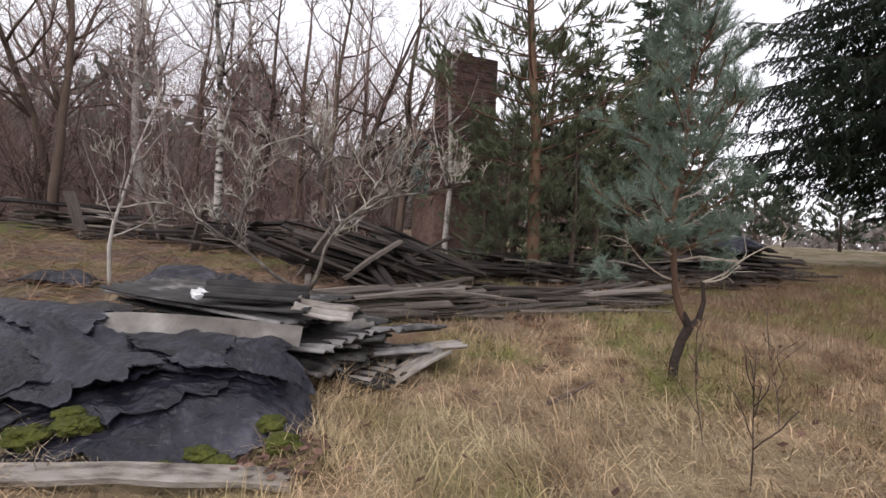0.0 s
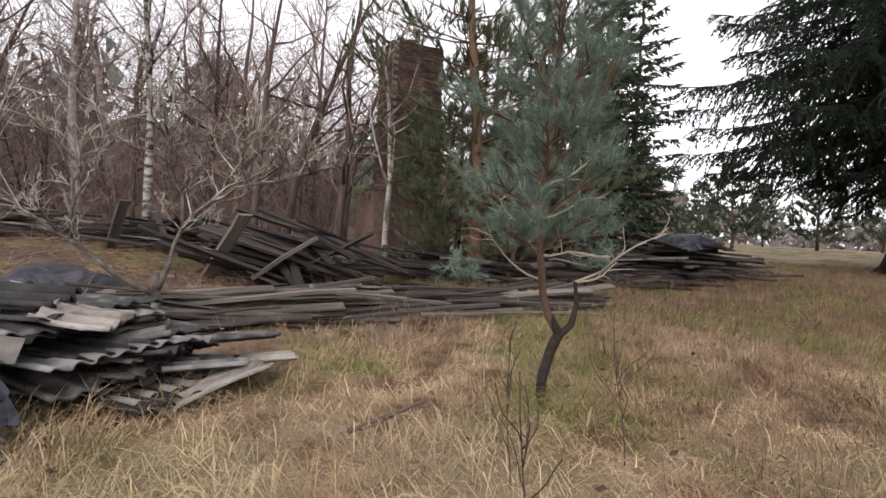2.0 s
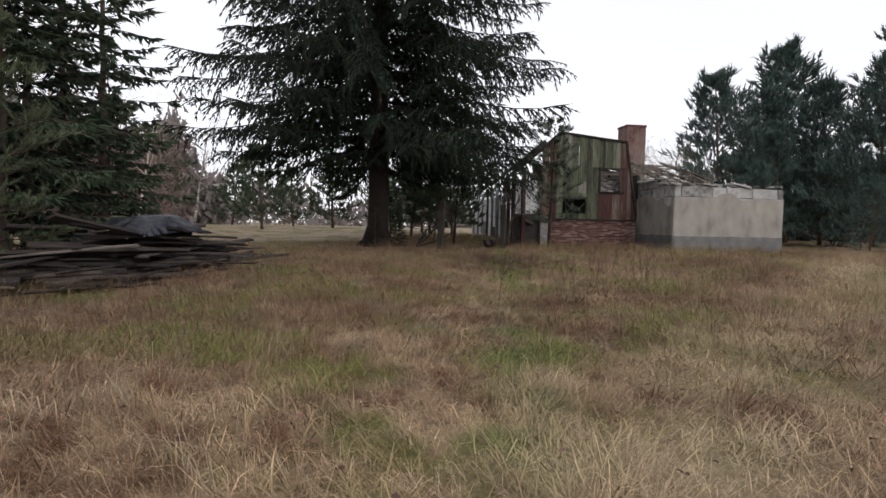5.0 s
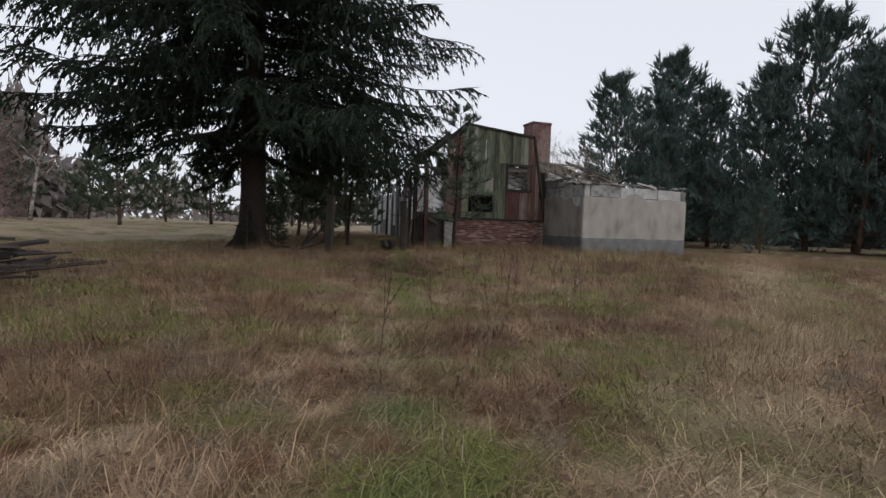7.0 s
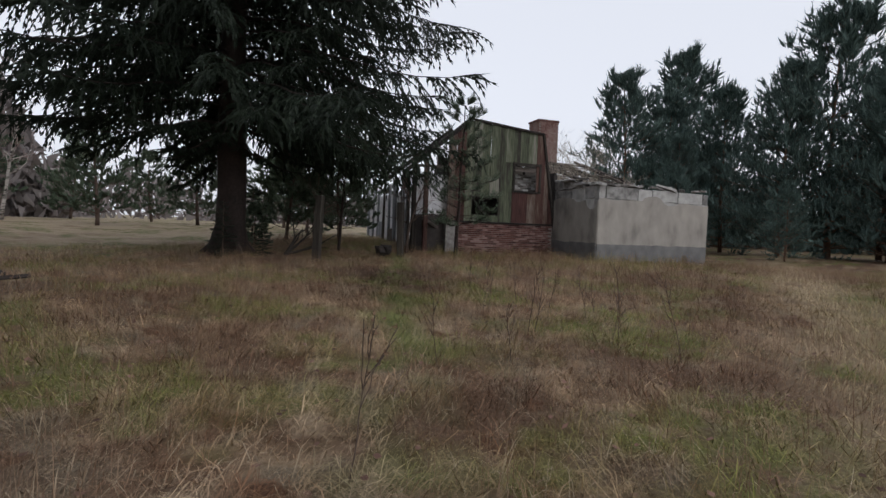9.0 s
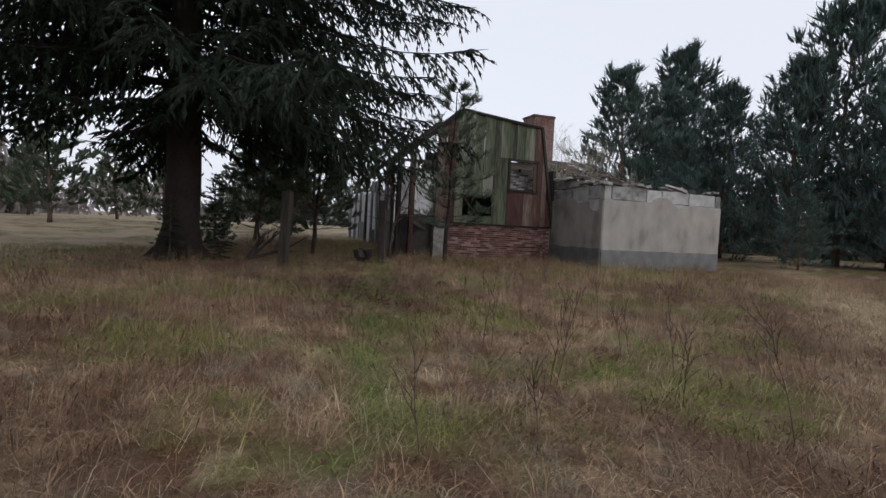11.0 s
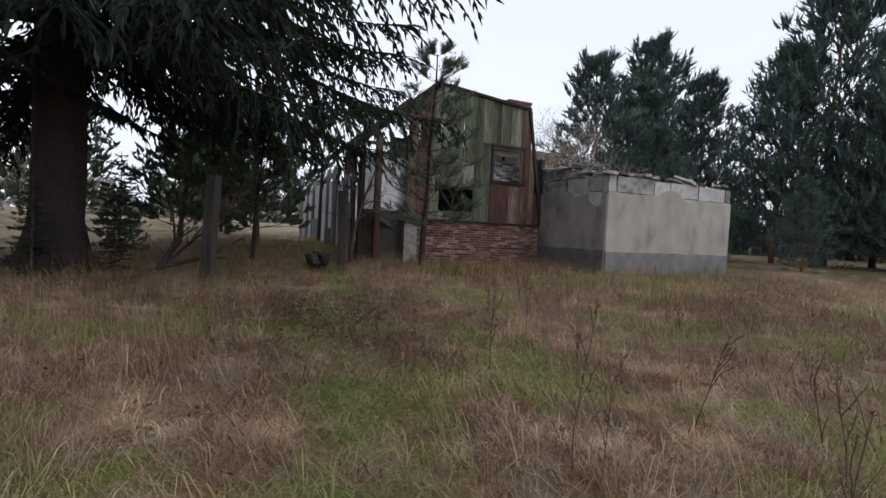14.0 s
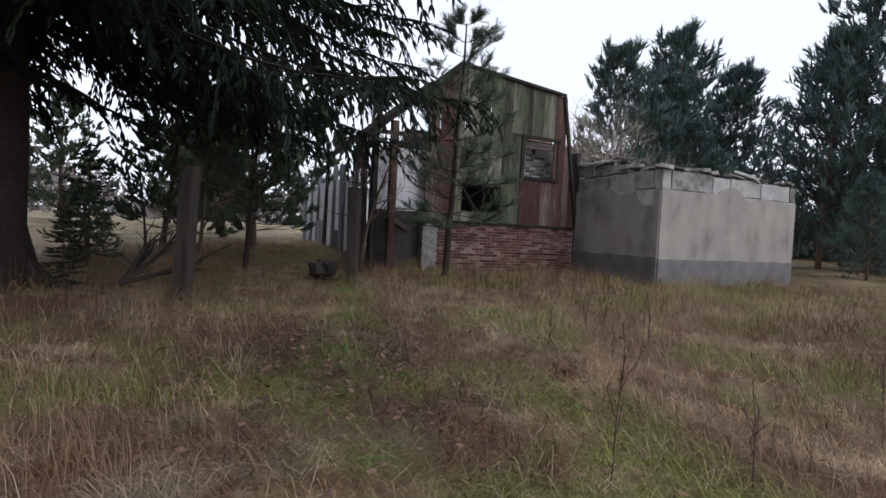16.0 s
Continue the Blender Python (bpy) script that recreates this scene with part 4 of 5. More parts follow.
def pine(seed, tall, clear, radius, whorl, per, twigs, k, nl, nw, leaf, bark, thick=.02, shape=.75, rise=.35, shoot=.3, trunk_path=None, dead=0, core=.02, candle=.6, tip=.3, fine=True):
    """A Scots pine: trunk, upswept limbs in whorls, shoots with needle bursts at the twigs' ends."""
    r, rng = random.Random(seed), np.random.default_rng(seed)
    trunk, limbs = Mesh(), Mesh()
    tp = trunk_path or bent(Vector((0, 0, -.1)), Vector((r.uniform(-.03, .03), r.uniform(-.03, .03), 1)), tall + .1, 12, .025, Vector((0, 0, .03)), r)
    n = len(tp) - 1
    trunk.tube(tp, [tall * thick * (1 - .9 * i / n) + .006 for i in range(n + 1)], 8, .08, r)
    P, A, L = [], [], []
    z = clear
    while z < 1.0:
        f = (z - clear) / (1 - clear)
        base, ax = along(tp, z)
        rad = radius * (1 - f) ** shape * (.55 + .45 * min(1, f * 4 + .4)) + .1 * radius
        a0 = r.uniform(0, 6.28)
        for b in range(per):
            a = a0 + 6.283 * b / per + r.uniform(-.35, .35)
            ln = rad * r.uniform(.6, 1.15)
            up = rise * (.3 + f) + r.uniform(-.15, .2)
            lp = bent(base, Vector((math.cos(a), math.sin(a), up)), ln, 5, .1, Vector((0, 0, .05)), r)
            limbs.tube(lp, [max(.006, tall * thick * .19 * (1 - f * .6) * (1 - .85 * i / 5)) for i in range(6)], 4)
            for t in range(twigs):
                g = r.uniform(tip, 1.0) if t else 1.0
                q, d = along(lp, g)
                sd = (d * .8 + Vector((r.gauss(0, .55), r.gauss(0, .55), r.uniform(-.15, .6)))).normalized()
                tl = ln * r.uniform(.12, .34) * (1.25 - .5 * g)
                e = q + sd * tl
                if fine:
                    limbs.tube([q, e], [.008, .004], 3)
                for s_ in range(3):
                    P.append(q.lerp(e, (.45, .75, 1.0)[s_]))
                    v = (sd + Vector((r.gauss(0, .4), r.gauss(0, .4), r.uniform(.0, 1.0) * candle / .6))).normalized()
                    A.append(v)
                    L.append(shoot * r.uniform(.6, 1.2))
        z += whorl * r.uniform(.8, 1.2) / tall
    for i in range(dead):  # dry snags below the crown
        f = r.uniform(.25, clear + .25)
        base, ax = along(tp, f)
        a = r.uniform(0, 6.28)
        lp = bent(base, Vector((math.cos(a), math.sin(a), r.uniform(-.1, .5))), radius * r.uniform(.4, .8), 5, .25, Vector((0, 0, .03)), r)
        limbs.tube(lp, [.014 * (1 - .8 * j / 5) for j in range(6)], 4)
        for j in range(3):
            q, d = along(lp, r.uniform(.3, .95))
            e = bent(q, d + Vector((r.gauss(0, .6), r.gauss(0, .6), r.gauss(0, .5))), .25, 3, .3, Vector((0, 0, 0)), r)
            limbs.tube(e, [.006, .005, .004, .002], 3)
    return trunk.data("trunk", bark, True), limbs.data("branchwork", bark), tri_mesh("crown", brush(np.array(P), np.array(A), np.array(L), k, nl, nw, core, rng), 3, leaf)


def spruce(seed, tall, low, radius, step, per, k, nl, nw, leaf, bark, base_r, droop=.09, sub=.26, finger=.2, core=.016, skirt=0, sway=0.0):
    """A Norway spruce: sweeping limbs in tiers, branchlets to both sides that hang and end in finger-like shoots."""
    r, rng = random.Random(seed), np.random.default_rng(seed)
    trunk, limbs = Mesh(), Mesh()
    tp = [Vector((.02 * math.sin(i), .02 * math.cos(1.7 * i), -.2 + (tall + .2) * i / 24)) for i in range(25)]
    trunk.tube(tp, [base_r * (1.0 if i else 1.55) * (1 - .95 * i / 24) + .01 for i in range(25)], 14, .07, r)
    for i in range(7):  # root flare
        a = 6.283 * i / 7 + r.uniform(-.3, .3)
        d = Vector((math.cos(a), math.sin(a), 0))
        trunk.tube([d * base_r * .5 + Vector((0, 0, .7)), d * base_r * 1.1 + Vector((0, 0, .22)), d * base_r * 2.0 + Vector((0, 0, -.08))], [base_r * .3, base_r * .28, base_r * .12], 6)
    P, A, L = [], [], []

    def shoot(p, d, ln):
        P.append(p)
        A.append(d.normalized())
        L.append(ln)

    def bough(z, a, ln, f, bow):
        seg = 8
        d = Vector((math.cos(a), math.sin(a), .3 * f + .04)).normalized()
        p = Vector((0, 0, z))
        pts = [p]
        for s_ in range(seg):
            d = (d + Vector((r.gauss(0, .04), r.gauss(0, .04), -bow if s_ < 5 else bow * 1.4))).normalized()
            p = p + d * ln / seg
            pts.append(p)
        limbs.tube(pts, [max(.008, base_r * .13 * (1 - .9 * i / seg) * (1 - .5 * f)) for i in range(seg + 1)], 4)
        high = 2.0 if z > 13 else 1.0
        m = int(ln / (sub * high)) + 2
        for j in range(m):
            g = min(1.0, .12 + .88 * (j + r.random()) / m)
            q, dd = along(pts, g)
            sidev = Vector((-dd.y, dd.x, 0)).normalized()
            for sgn in (-1, 1):
                bl = (.25 + .75 * math.sin(math.pi * min(.98, g * .8 + .1))) * ln * .19 * r.uniform(.55, 1.3)
                v = (dd * .75 + sidev * sgn * r.uniform(.45, 1.0) + Vector((0, 0, -r.uniform(.05, .4)))).normalized()
                n = max(1, int(bl / (finger * .62 * high)))
                hang = r.uniform(.04, .26)
                c, w = q, v
                for t in range(n):
                    w = (w + Vector((r.gauss(0, .07), r.gauss(0, .07), -hang))).normalized()
                    lat = w.cross(Vector((0, 0, 1))) * (1 if t % 2 else -1)
                    shoot(c, w, bl / n * 1.35)
                    shoot(c, w * .6 + lat * r.uniform(.3, .9) + Vector((0, 0, -r.uniform(.0, .8))), finger * r.uniform(.6, 1.3) * high)
                    c = c + w * (bl / n)
        shoot(pts[-2], pts[-1] - pts[-2], ln / seg + finger)

    z = low
    while z < tall - .2:
        f = z / tall
        rad = radius * (1 - f) ** .62 * min(1.0, .78 + (z - low) * .2)
        a0 = r.uniform(0, 6.28)
        for b in range(per):
            a = a0 + 6.283 * b / per + r.uniform(-.3, .3)
            bough(z + r.uniform(-.25, .25), a, rad * r.uniform(.62, 1.04) * (1 + sway * max(0, math.cos(a + .4))), f, droop)
        z += step * (2.0 if z > 13 else 1.0) * r.uniform(.8, 1.2)
    for i in range(skirt):  # short low boughs close to the trunk
        bough(r.uniform(low - 1.3, low), 6.283 * i / skirt + r.uniform(-.4, .4), radius * r.uniform(.18, .38), .05, droop * 1.4)
    return trunk.data("trunk", bark, True), limbs.data("branchwork", bark), tri_mesh("crown", brush(np.array(P), np.array(A), np.array(L), k, nl, nw, core, rng, 30, 70), 3, leaf)


def bare(seed, tall, r0, bark, twig, lean=(0, 0), levels=3, kids=(9, 5, 4), spread=.75, up=.05, wob=.1, forks=0, start=.25, crook=.12):
    """A leafless tree: trunk with limbs, and the twigs as a mesh of their own."""
    r = random.Random(seed)
    trunk, fine = Mesh(), Mesh()

    def limb(p, d, ln, rad, level):
        seg = 9 if level == 0 else (5 if level == 1 else 3)
        pts = bent(p, d, ln, seg, wob if level == 0 else crook * 1.5, Vector((0, 0, up)), r)
        rr = [max(.0028, rad * (1 - .88 * i / seg)) for i in range(seg + 1)]
        (trunk if level < 2 else fine).tube(pts, rr, 7 if level == 0 else (4 if level == 1 else 3))
        if level < levels:
            for i in range(kids[level]):
                g = r.uniform(start if level == 0 else .15, 1.0)
                q, dd = along(pts, g)
                a = Vector((r.gauss(0, 1), r.gauss(0, 1), r.gauss(.25, .5))).normalized()
                limb(q, dd * (1 - spread * .5) + a * spread, ln * (.42 if level else .36) * (1.25 - .6 * g) * r.uniform(.6, 1.2), rr[min(seg, int(g * seg))] * .5 + .002, level + 1)

    base = Vector((0, 0, -.1))
    if forks:
        for i in range(forks):
            a = 6.283 * i / forks + r.uniform(-.4, .4)
            limb(base + Vector((.08 * math.cos(a), .08 * math.sin(a), 0)), Vector((math.cos(a) * .28 + lean[0], math.sin(a) * .28 + lean[1], 1)), tall * r.uniform(.7, 1), r0 * r.uniform(.6, 1), 0)
    else:
        limb(base, Vector((lean[0], lean[1], 1)), tall, r0, 0)
    return trunk.data("trunk", bark, True), fine.data("twigwork", twig)


def plant(name, meshes, x, y, label, category="tree", turn=0.0, size=1.0, group="", z=None):
    top = thing(name, label, category, pose(x, y, gz(x, y) if z is None else z, 0, 0, turn) @ Matrix.Diagonal((size, size, size, 1)), group)
    for me in meshes:
        ob = part(me.name.split(".")[0], me, None, top)
        if not ob.name.startswith("trunk") or name in ("dead_weed", "bare_sapling"):
            ob["kind"] = "stuff"
    return top


# great spruce in the meadow
plant("spruce_tree", spruce(11, 24, 3.7, 8.4, .42, 9, 8, .042, .011, M_SPRUCE, M_DARKBARK, .42, .088, .25, .24, .025, 9, .09), 16.4, 17.2, "great dark spruce with drooping limbs and a thick trunk")
# young pine beside the way, with a crooked foot
crook = [Vector(v) for v in ((0, 0, -.1), (.0, 0, .16), (.05, .01, .34), (.1, 0, .46), (.02, -.01, .58), (-.03, 0, .75), (-.07, 0, 1.05), (-.09, .01, 1.4), (-.04, 0, 1.8), (-.02, .02, 2.2), (.0, .02, 2.7), (.02, .03, 3.2), (.05, .03, 3.75))]
young = plant("young_pine", pine(21, 3.75, .5, .7, .2, 5, 9, 58, .075, .003, M_PINE_NEAR, M_PINEBARK, .0085, .5, 1.0, .18, crook, 0, .004), 1.97, 4.25, "slender young pine with blue-green needles and a crooked dark foot", "pine")
mb = Mesh()
mb.tube([Vector((-.005, 0, -.1)), Vector((0, 0, .16)), Vector((.05, .01, .34)), Vector((.1, 0, .47)), Vector((.03, -.01, .58))], [.045, .038, .037, .04, .03], 9, .12, random.Random(3))
mb.tube([Vector((.09, 0, .44)), Vector((.19, .02, .53)), Vector((.22, .02, .68)), Vector((.2, .02, .84))], [.03, .026, .018, .013], 7, .1, random.Random(4))
part("dark_foot", mb, M_DARKBARK, young, "dark flaking bark at the crooked foot")
rp = random.Random(77)
mb = Mesh()
for z, a, ln in ((.84, .3, .75), (.85, 2.7, .55), (1.02, .1, .5), (1.05, 3.0, .5), (1.28, .4, .55), (1.3, 3.3, .42), (1.5, 0.1, .5), (.84, -.2, .35)):
    base = Vector((.2, .02, .84)) if z < .86 and a < 1 else Vector((-.07, 0, z))
    lp = bent(base, Vector((math.cos(a), math.sin(a) * .4, .35)), ln, 7, .22, Vector((0, 0, .07)), rp)
    mb.tube(lp, [.0075 * (1 - .8 * j / 7) + .002 for j in range(8)], 5)
    for j in range(5):
        q, d = along(lp, rp.uniform(.3, 1))
        mb.tube(bent(q, d + Vector((rp.gauss(0, .7), rp.gauss(0, .7), rp.gauss(.1, .6))), rp.uniform(.1, .28), 4, .3, Vector((0, 0, .03)), rp), [.005, .004, .0035, .003, .002], 3)
part("dry_branchwork", mb, M_PALETWIG, young, "bare pale dry branches")
tuft_p, tuft_a = [], []
for c in ((.32, 0, .95), (.42, .05, 1.0), (.36, .1, 1.05), (-.62, 0, .88), (-.7, .05, .9), (-.55, 0, .85)):
    for j in range(5):
        tuft_p.append(c)
        tuft_a.append(Vector((rp.gauss(0, 1), rp.gauss(0, 1), rp.gauss(.3, .6))).normalized())
part("low_needles", tri_mesh("low_needles", needles(np.array(tuft_p), np.array(tuft_a), np.full(len(tuft_p), .13), 50, .08, .004, np.random.default_rng(4)), 3, M_PINE_NEAR), None, young)

# conifers behind the fallen boards
plant("pine_tree", pine(31, 9.5, .25, 2.8, .48, 5, 8, 22, .11, .01, M_PINE_MIXED, M_PINEBARK, .016, .6, .2, .3, None, 10, .025), 2.0, 11.2, "tall pine with a reddish trunk among fallen boards", "pine")
SPR = spruce(41, 7.5, .6, 2.1, .36, 6, 5, .06, .012, M_FIR, M_BARK, .09, .05, .22, .2, .03)
SPR2 = spruce(42, 6.0, .4, 1.9, .34, 6, 5, .06, .012, M_SPRUCE, M_BARK, .08, .05, .24, .2, .028)
for x, y, q, me, turn in ((4.9, 13.2, 1.0, SPR, 0), (3.2, 12.9, .9, SPR2, 40), (6.2, 15.6, 1.1, SPR, 200), (5.4, 14.3, 1.15, SPR2, 130), (7.3, 17.0, 1.2, SPR, 60), (4.0, 15.4, 1.0, SPR, 10), (7.8, 18.5, .8, SPR2, 300)):
    plant("conifer_tree", me, x, y, "green conifer with branches down to the ground", "conifer", turn, q, "conifers behind the boards")
for x, y, q in ((15.7, 16.5, .26), (16.9, 16.4, .2), (19.0, 19.6, .4)):
    plant("spruce_sapling", SPR2, x, y, "low spruce sapling at the foot of the great spruce", "sapling", 70 * x, q, "spruce saplings")
# pine wood on the far side of the house, and scattered pines in the meadow
FARP = [pine(60 + i, 9.5, .05, 3.5, .5, 8, 9, 7, .19, .026, M_PINE_FAR, M_PINEBARK, .013, .62, .42, .5, core=.042, candle=1.2, tip=.25, fine=False) for i in range(3)]
rf = random.Random(61)
for x, y, q in ((53, 10.0, 1.62), (45.1, 12.9, 1.2), (49, 11.2, 1.2), (47, 7.0, 1.05), (41, 3.8, 1.0), (43.5, 9.0, .8), (38.5, -.5, 1.0), (42, 1.5, 1.3), (35.8, -4, 1.05), (40.5, -3.5, 1.2), (44.5, -1, 1.2),
                (37, -8, 1.1), (42, -8, 1.3), (34.5, 8.2, .45), (34.5, 3.6, .35)):
    plant("pine_tree", FARP[rf.randrange(3)], x, y, "dense blue-green pine at the edge of the wood", "pine", rf.uniform(0, 360), q * rf.uniform(.95, 1.05), "pines beyond the house")
MIDP = [pine(80 + i, 4.2, .14, 1.6, .3, 6, 7, 9, .1, .013, M_PINE, M_BARK, .02, .55, .3, .28, core=.048, candle=.8, tip=.4, fine=False) for i in range(3)]
for x, y, q in ((20.2, 33.5, 1.25), (25.6, 33.3, 1.2), (21.1, 20.3, .9), (22.7, 19.0, 1.0), (25.0, 22.8, 1.2), (27.5, 26, 1.1), (31, 32, 1.2), (20, 52, 2.0), (16, 50, 2.2), (12, 54, 2.3), (27, 41, 1.1), (34, 38, 1.2), (18.6, 18.9, .35), (24, 46, 1.2), (32, 25, 1.4)):
    plant("pine_tree", MIDP[rf.randrange(3)], x, y, "small spreading pine standing in the dry meadow", "pine", rf.uniform(0, 360), q, "pines in the meadow")
NEARP = [pine(85 + i, 4.2, .1, 1.5, .36, 5, 7, 22, .085, .008, M_PINE_MIXED, M_BARK, .016, .55, .35, .22, core=.012, candle=.7, tip=.3) for i in range(2)]
for x, y, q in ((1.3, 11.2, .8), (.85, 11.6, .8), (1.6, 12.0, 1.05), (2.4, 11.9, 1.2), (2.7, 10.9, .75), (3.4, 11.6, .95), (4.4, 12.4, 1.0)):
    plant("pine_tree", NEARP[rf.randrange(2)], x, y, "bushy olive-green pine growing through fallen boards", "pine", rf.uniform(0, 360), q, "pines among the boards")
hp = pine(91, 5.2, .24, 1.6, .3, 4, 10, 48, .085, .0042, M_PINE, M_DARKBARK, .0135, .6, .25, .2, core=.006, candle=.6, tip=.4, dead=6)
plant("pine_tree", hp, 22.5, 13.35, "thin young pine in front of the board gable", "pine")
plant("pine_tree", hp, 20.6, 17.0, "thin young pine beside the ruined house", "pine", 120, .8)

# bare trees
BIRCH = [bare(100 + i, 9.5, .13, M_BIRCH, M_TWIG, (.05 * (i - 1), 0), 3, (15, 6, 4), .7, .06, .05, 0, .3) for i in range(3)]
DARKT = [bare(110 + i, 8.0, .12, M_BARK, M_TWIG, (.06 * (i - 1), .03), 3, (14, 6, 5), .75, .07, .09, 0, .18) for i in range(3)]
SHRUB = [bare(120 + i, 4.2, .045, M_BARK, M_TWIG, (0, 0), 2, (12, 7), .7, .05, .1, 4, .15) for i in range(3)]
rb = random.Random(130)
for x, y, q in ((-9.4, 16.0, 1.15), (-9.0, 16.9, 1.0), (-5.7, 12.9, .9), (.05, 12.1, .62), (-13.5, 17, 1.1), (-7.2, 19, 1.0), (11.5, 33, .7), (13.5, 35, .7), (17.5, 37.5, .75), (-4.0, 20, 1.0)):
    plant("birch_tree", BIRCH[rb.randrange(3)], x, y, "leafless birch with pale flaking bark", "birch", rb.uniform(0, 360), q, "birches at the edge of the wood")
for x, y, q in ((-1.1, 12.6, .95), (-2.8, 11.8, .85), (-2.4, 12.9, 1.0), (-9.6, 12.6, 1.1), (-10.1, 13.2, 1.0), (-7.4, 15.2, .9), (-4.2, 14.5, .95), (-6.2, 17.0, 1.0), (-1.6, 16.0, 1.05), (-11.8, 15.0, 1.1), (-3.0, 18.0, 1.1), (-14.5, 13.5, 1.0), (.6, 18.5, 1.0), (-8.5, 20.5, 1.1), (-12.5, 20, 1.2), (9, 36, .9), (6, 30, 1.0), (-16, 17, 1.1)):
    plant("bare_tree", DARKT[rb.randrange(3)], x, y, "leafless dark-barked tree with fine russet twigs", "tree", rb.uniform(0, 360), q, "bare trees at the edge of the wood")
for i in range(10):
    x, y = rb.uniform(3, 17), rb.uniform(37, 46)
    plant("bare_tree", (BIRCH[i % 3] if i % 4 == 1 else DARKT[i % 3]), x, y, "leafless tree at the far edge of the meadow", "tree", rb.uniform(0, 360), rb.uniform(1.1, 1.45), "bare trees across the meadow")
for i in range(24):
    x, y = rb.uniform(-15, -1.6), rb.uniform(12.2, 19)
    plant("bare_shrub", SHRUB[rb.randrange(3)], x, y, "leafless russet shrub in the thicket", "shrub", rb.uniform(0, 360), rb.uniform(.6, 1.2), "thicket shrubs")
for i in range(7):
    x, y = rb.uniform(-24, -7), rb.uniform(22, 34)
    plant("conifer_tree", (SPR, SPR2, FARP[0])[rb.randrange(3)], x, y, "dark conifer deep in the wood", "conifer", rb.uniform(0, 360), rb.uniform(.8, 1.25), "conifers deep in the wood")
for x, y, q in ((22.7, 15.6, .45), (23.6, 15.9, .5), (20.0, 17.6, .4)):
    plant("bare_sapling", DARKT[rb.randrange(3)], x, y, "thin dark leafless sapling before the ruined house", "sapling", rb.uniform(0, 360), q, "saplings before the house")
# lichen-grey fruit bush by the stacked sheets
fr = random.Random(140)
wood, twigs = Mesh(), Mesh()


def crooked(p, d, ln, rad, level):
    seg = 8 if level < 2 else 5
    pts = bent(p, d, ln, seg, .22 if level else .14, Vector((0, 0, .035)), fr)
    rr = [max(.0025, rad * (1 - .75 * i / seg)) for i in range(seg + 1)]
    (wood if level < 2 else twigs).tube(pts, rr, 6 if level < 2 else 4, .12, fr)
    if level < 3:
        for _ in range((7, 5, 4)[level]):
            g = fr.uniform(.3, 1)
            q, dd = along(pts, g)
            crooked(q, dd * .6 + Vector((fr.gauss(0, .5), fr.gauss(0, .5), fr.uniform(-.1, .9))), ln * fr.uniform(.28, .5), rr[int(g * seg)] * .6, level + 1)


def main_limb(points, r0, r1, kids):
    pts = [Vector(p) for p in points]
    fine = []
    for p, q in zip(pts, pts[1:]):
        fine += [p, p.lerp(q, .5) + Vector((fr.uniform(-.03, .03), fr.uniform(-.03, .03), fr.uniform(-.03, .03)))]
    fine.append(pts[-1])
    m = len(fine) - 1
    wood.tube(fine, [r0 + (r1 - r0) * i / m for i in range(m + 1)], 7, .12, fr)
    for _ in range(kids):
        g = fr.uniform(.3, 1)
        q, dd = along(fine, g)
        crooked(q, dd * .45 + Vector((fr.gauss(0, .5), fr.gauss(0, .4), fr.uniform(-.1, .9))), fr.uniform(.3, .75), .009, 2 if fr.random() < .35 else 1)


main_limb(((0, 0, .1), (-.35, -.05, .28), (-.72, -.1, .58), (-.98, -.1, .72), (-1.4, -.12, .95), (-2.0, -.15, 1.12)), .024, .008, 15)
main_limb(((-.72, -.1, .58), (-.68, -.15, .8), (-.6, -.15, 1.05), (-.62, -.2, 1.3), (-.45, -.2, 1.6)), .02, .007, 12)
main_limb(((0, 0, .1), (.12, 0, .4), (.26, -.05, .74), (.5, -.05, .98), (.75, -.1, 1.12), (1.15, -.1, 1.2), (1.5, -.15, 1.28)), .024, .007, 26)
main_limb(((.26, -.05, .74), (.22, 0, 1.05), (.05, .05, 1.3), (.0, .1, 1.7)), .017, .006, 14)
main_limb(((.6, -.05, 1.05), (.7, .1, 1.3), (.95, .1, 1.6)), .012, .005, 12)
wood.tube([Vector((0, 0, -.45)), Vector((.01, 0, .05)), Vector((0, 0, .3))], [.05, .042, .034], 8, .1, fr)
plant("fruit_bush", (wood.data("trunk", M_LICHENDARK, True), twigs.data("twigwork", M_LICHEN)), -1.4, 5.4, "crooked leafless bush with lichen-grey branches", "bush", z=.38)
plant("birch_sapling", bare(150, 2.9, .03, M_BIRCH, M_TWIG, (-.05, 0), 2, (12, 5), .7, .08, .09), -4.35, 6.75, "thin leaning birch sapling with peeling bark", "sapling")
# pale bramble thicket growing over the outbuilding
plant("bramble_bush", bare(160, 4.0, .03, M_PALETWIG, M_PALETWIG, (0, -.05), 2, (14, 8), .8, .03, .14, 9, .2), 29.3, 11.9, "pale leafless bush rising behind the outbuilding wall", "bush", z=2.0)
plant("bramble_bush", bare(161, 3.4, .025, M_PALETWIG, M_PALETWIG, (.1, -.1), 2, (13, 8), .8, .02, .16, 8, .2), 30.3, 10.9, "pale leafless bush rising behind the outbuilding wall", "bush", z=2.0)
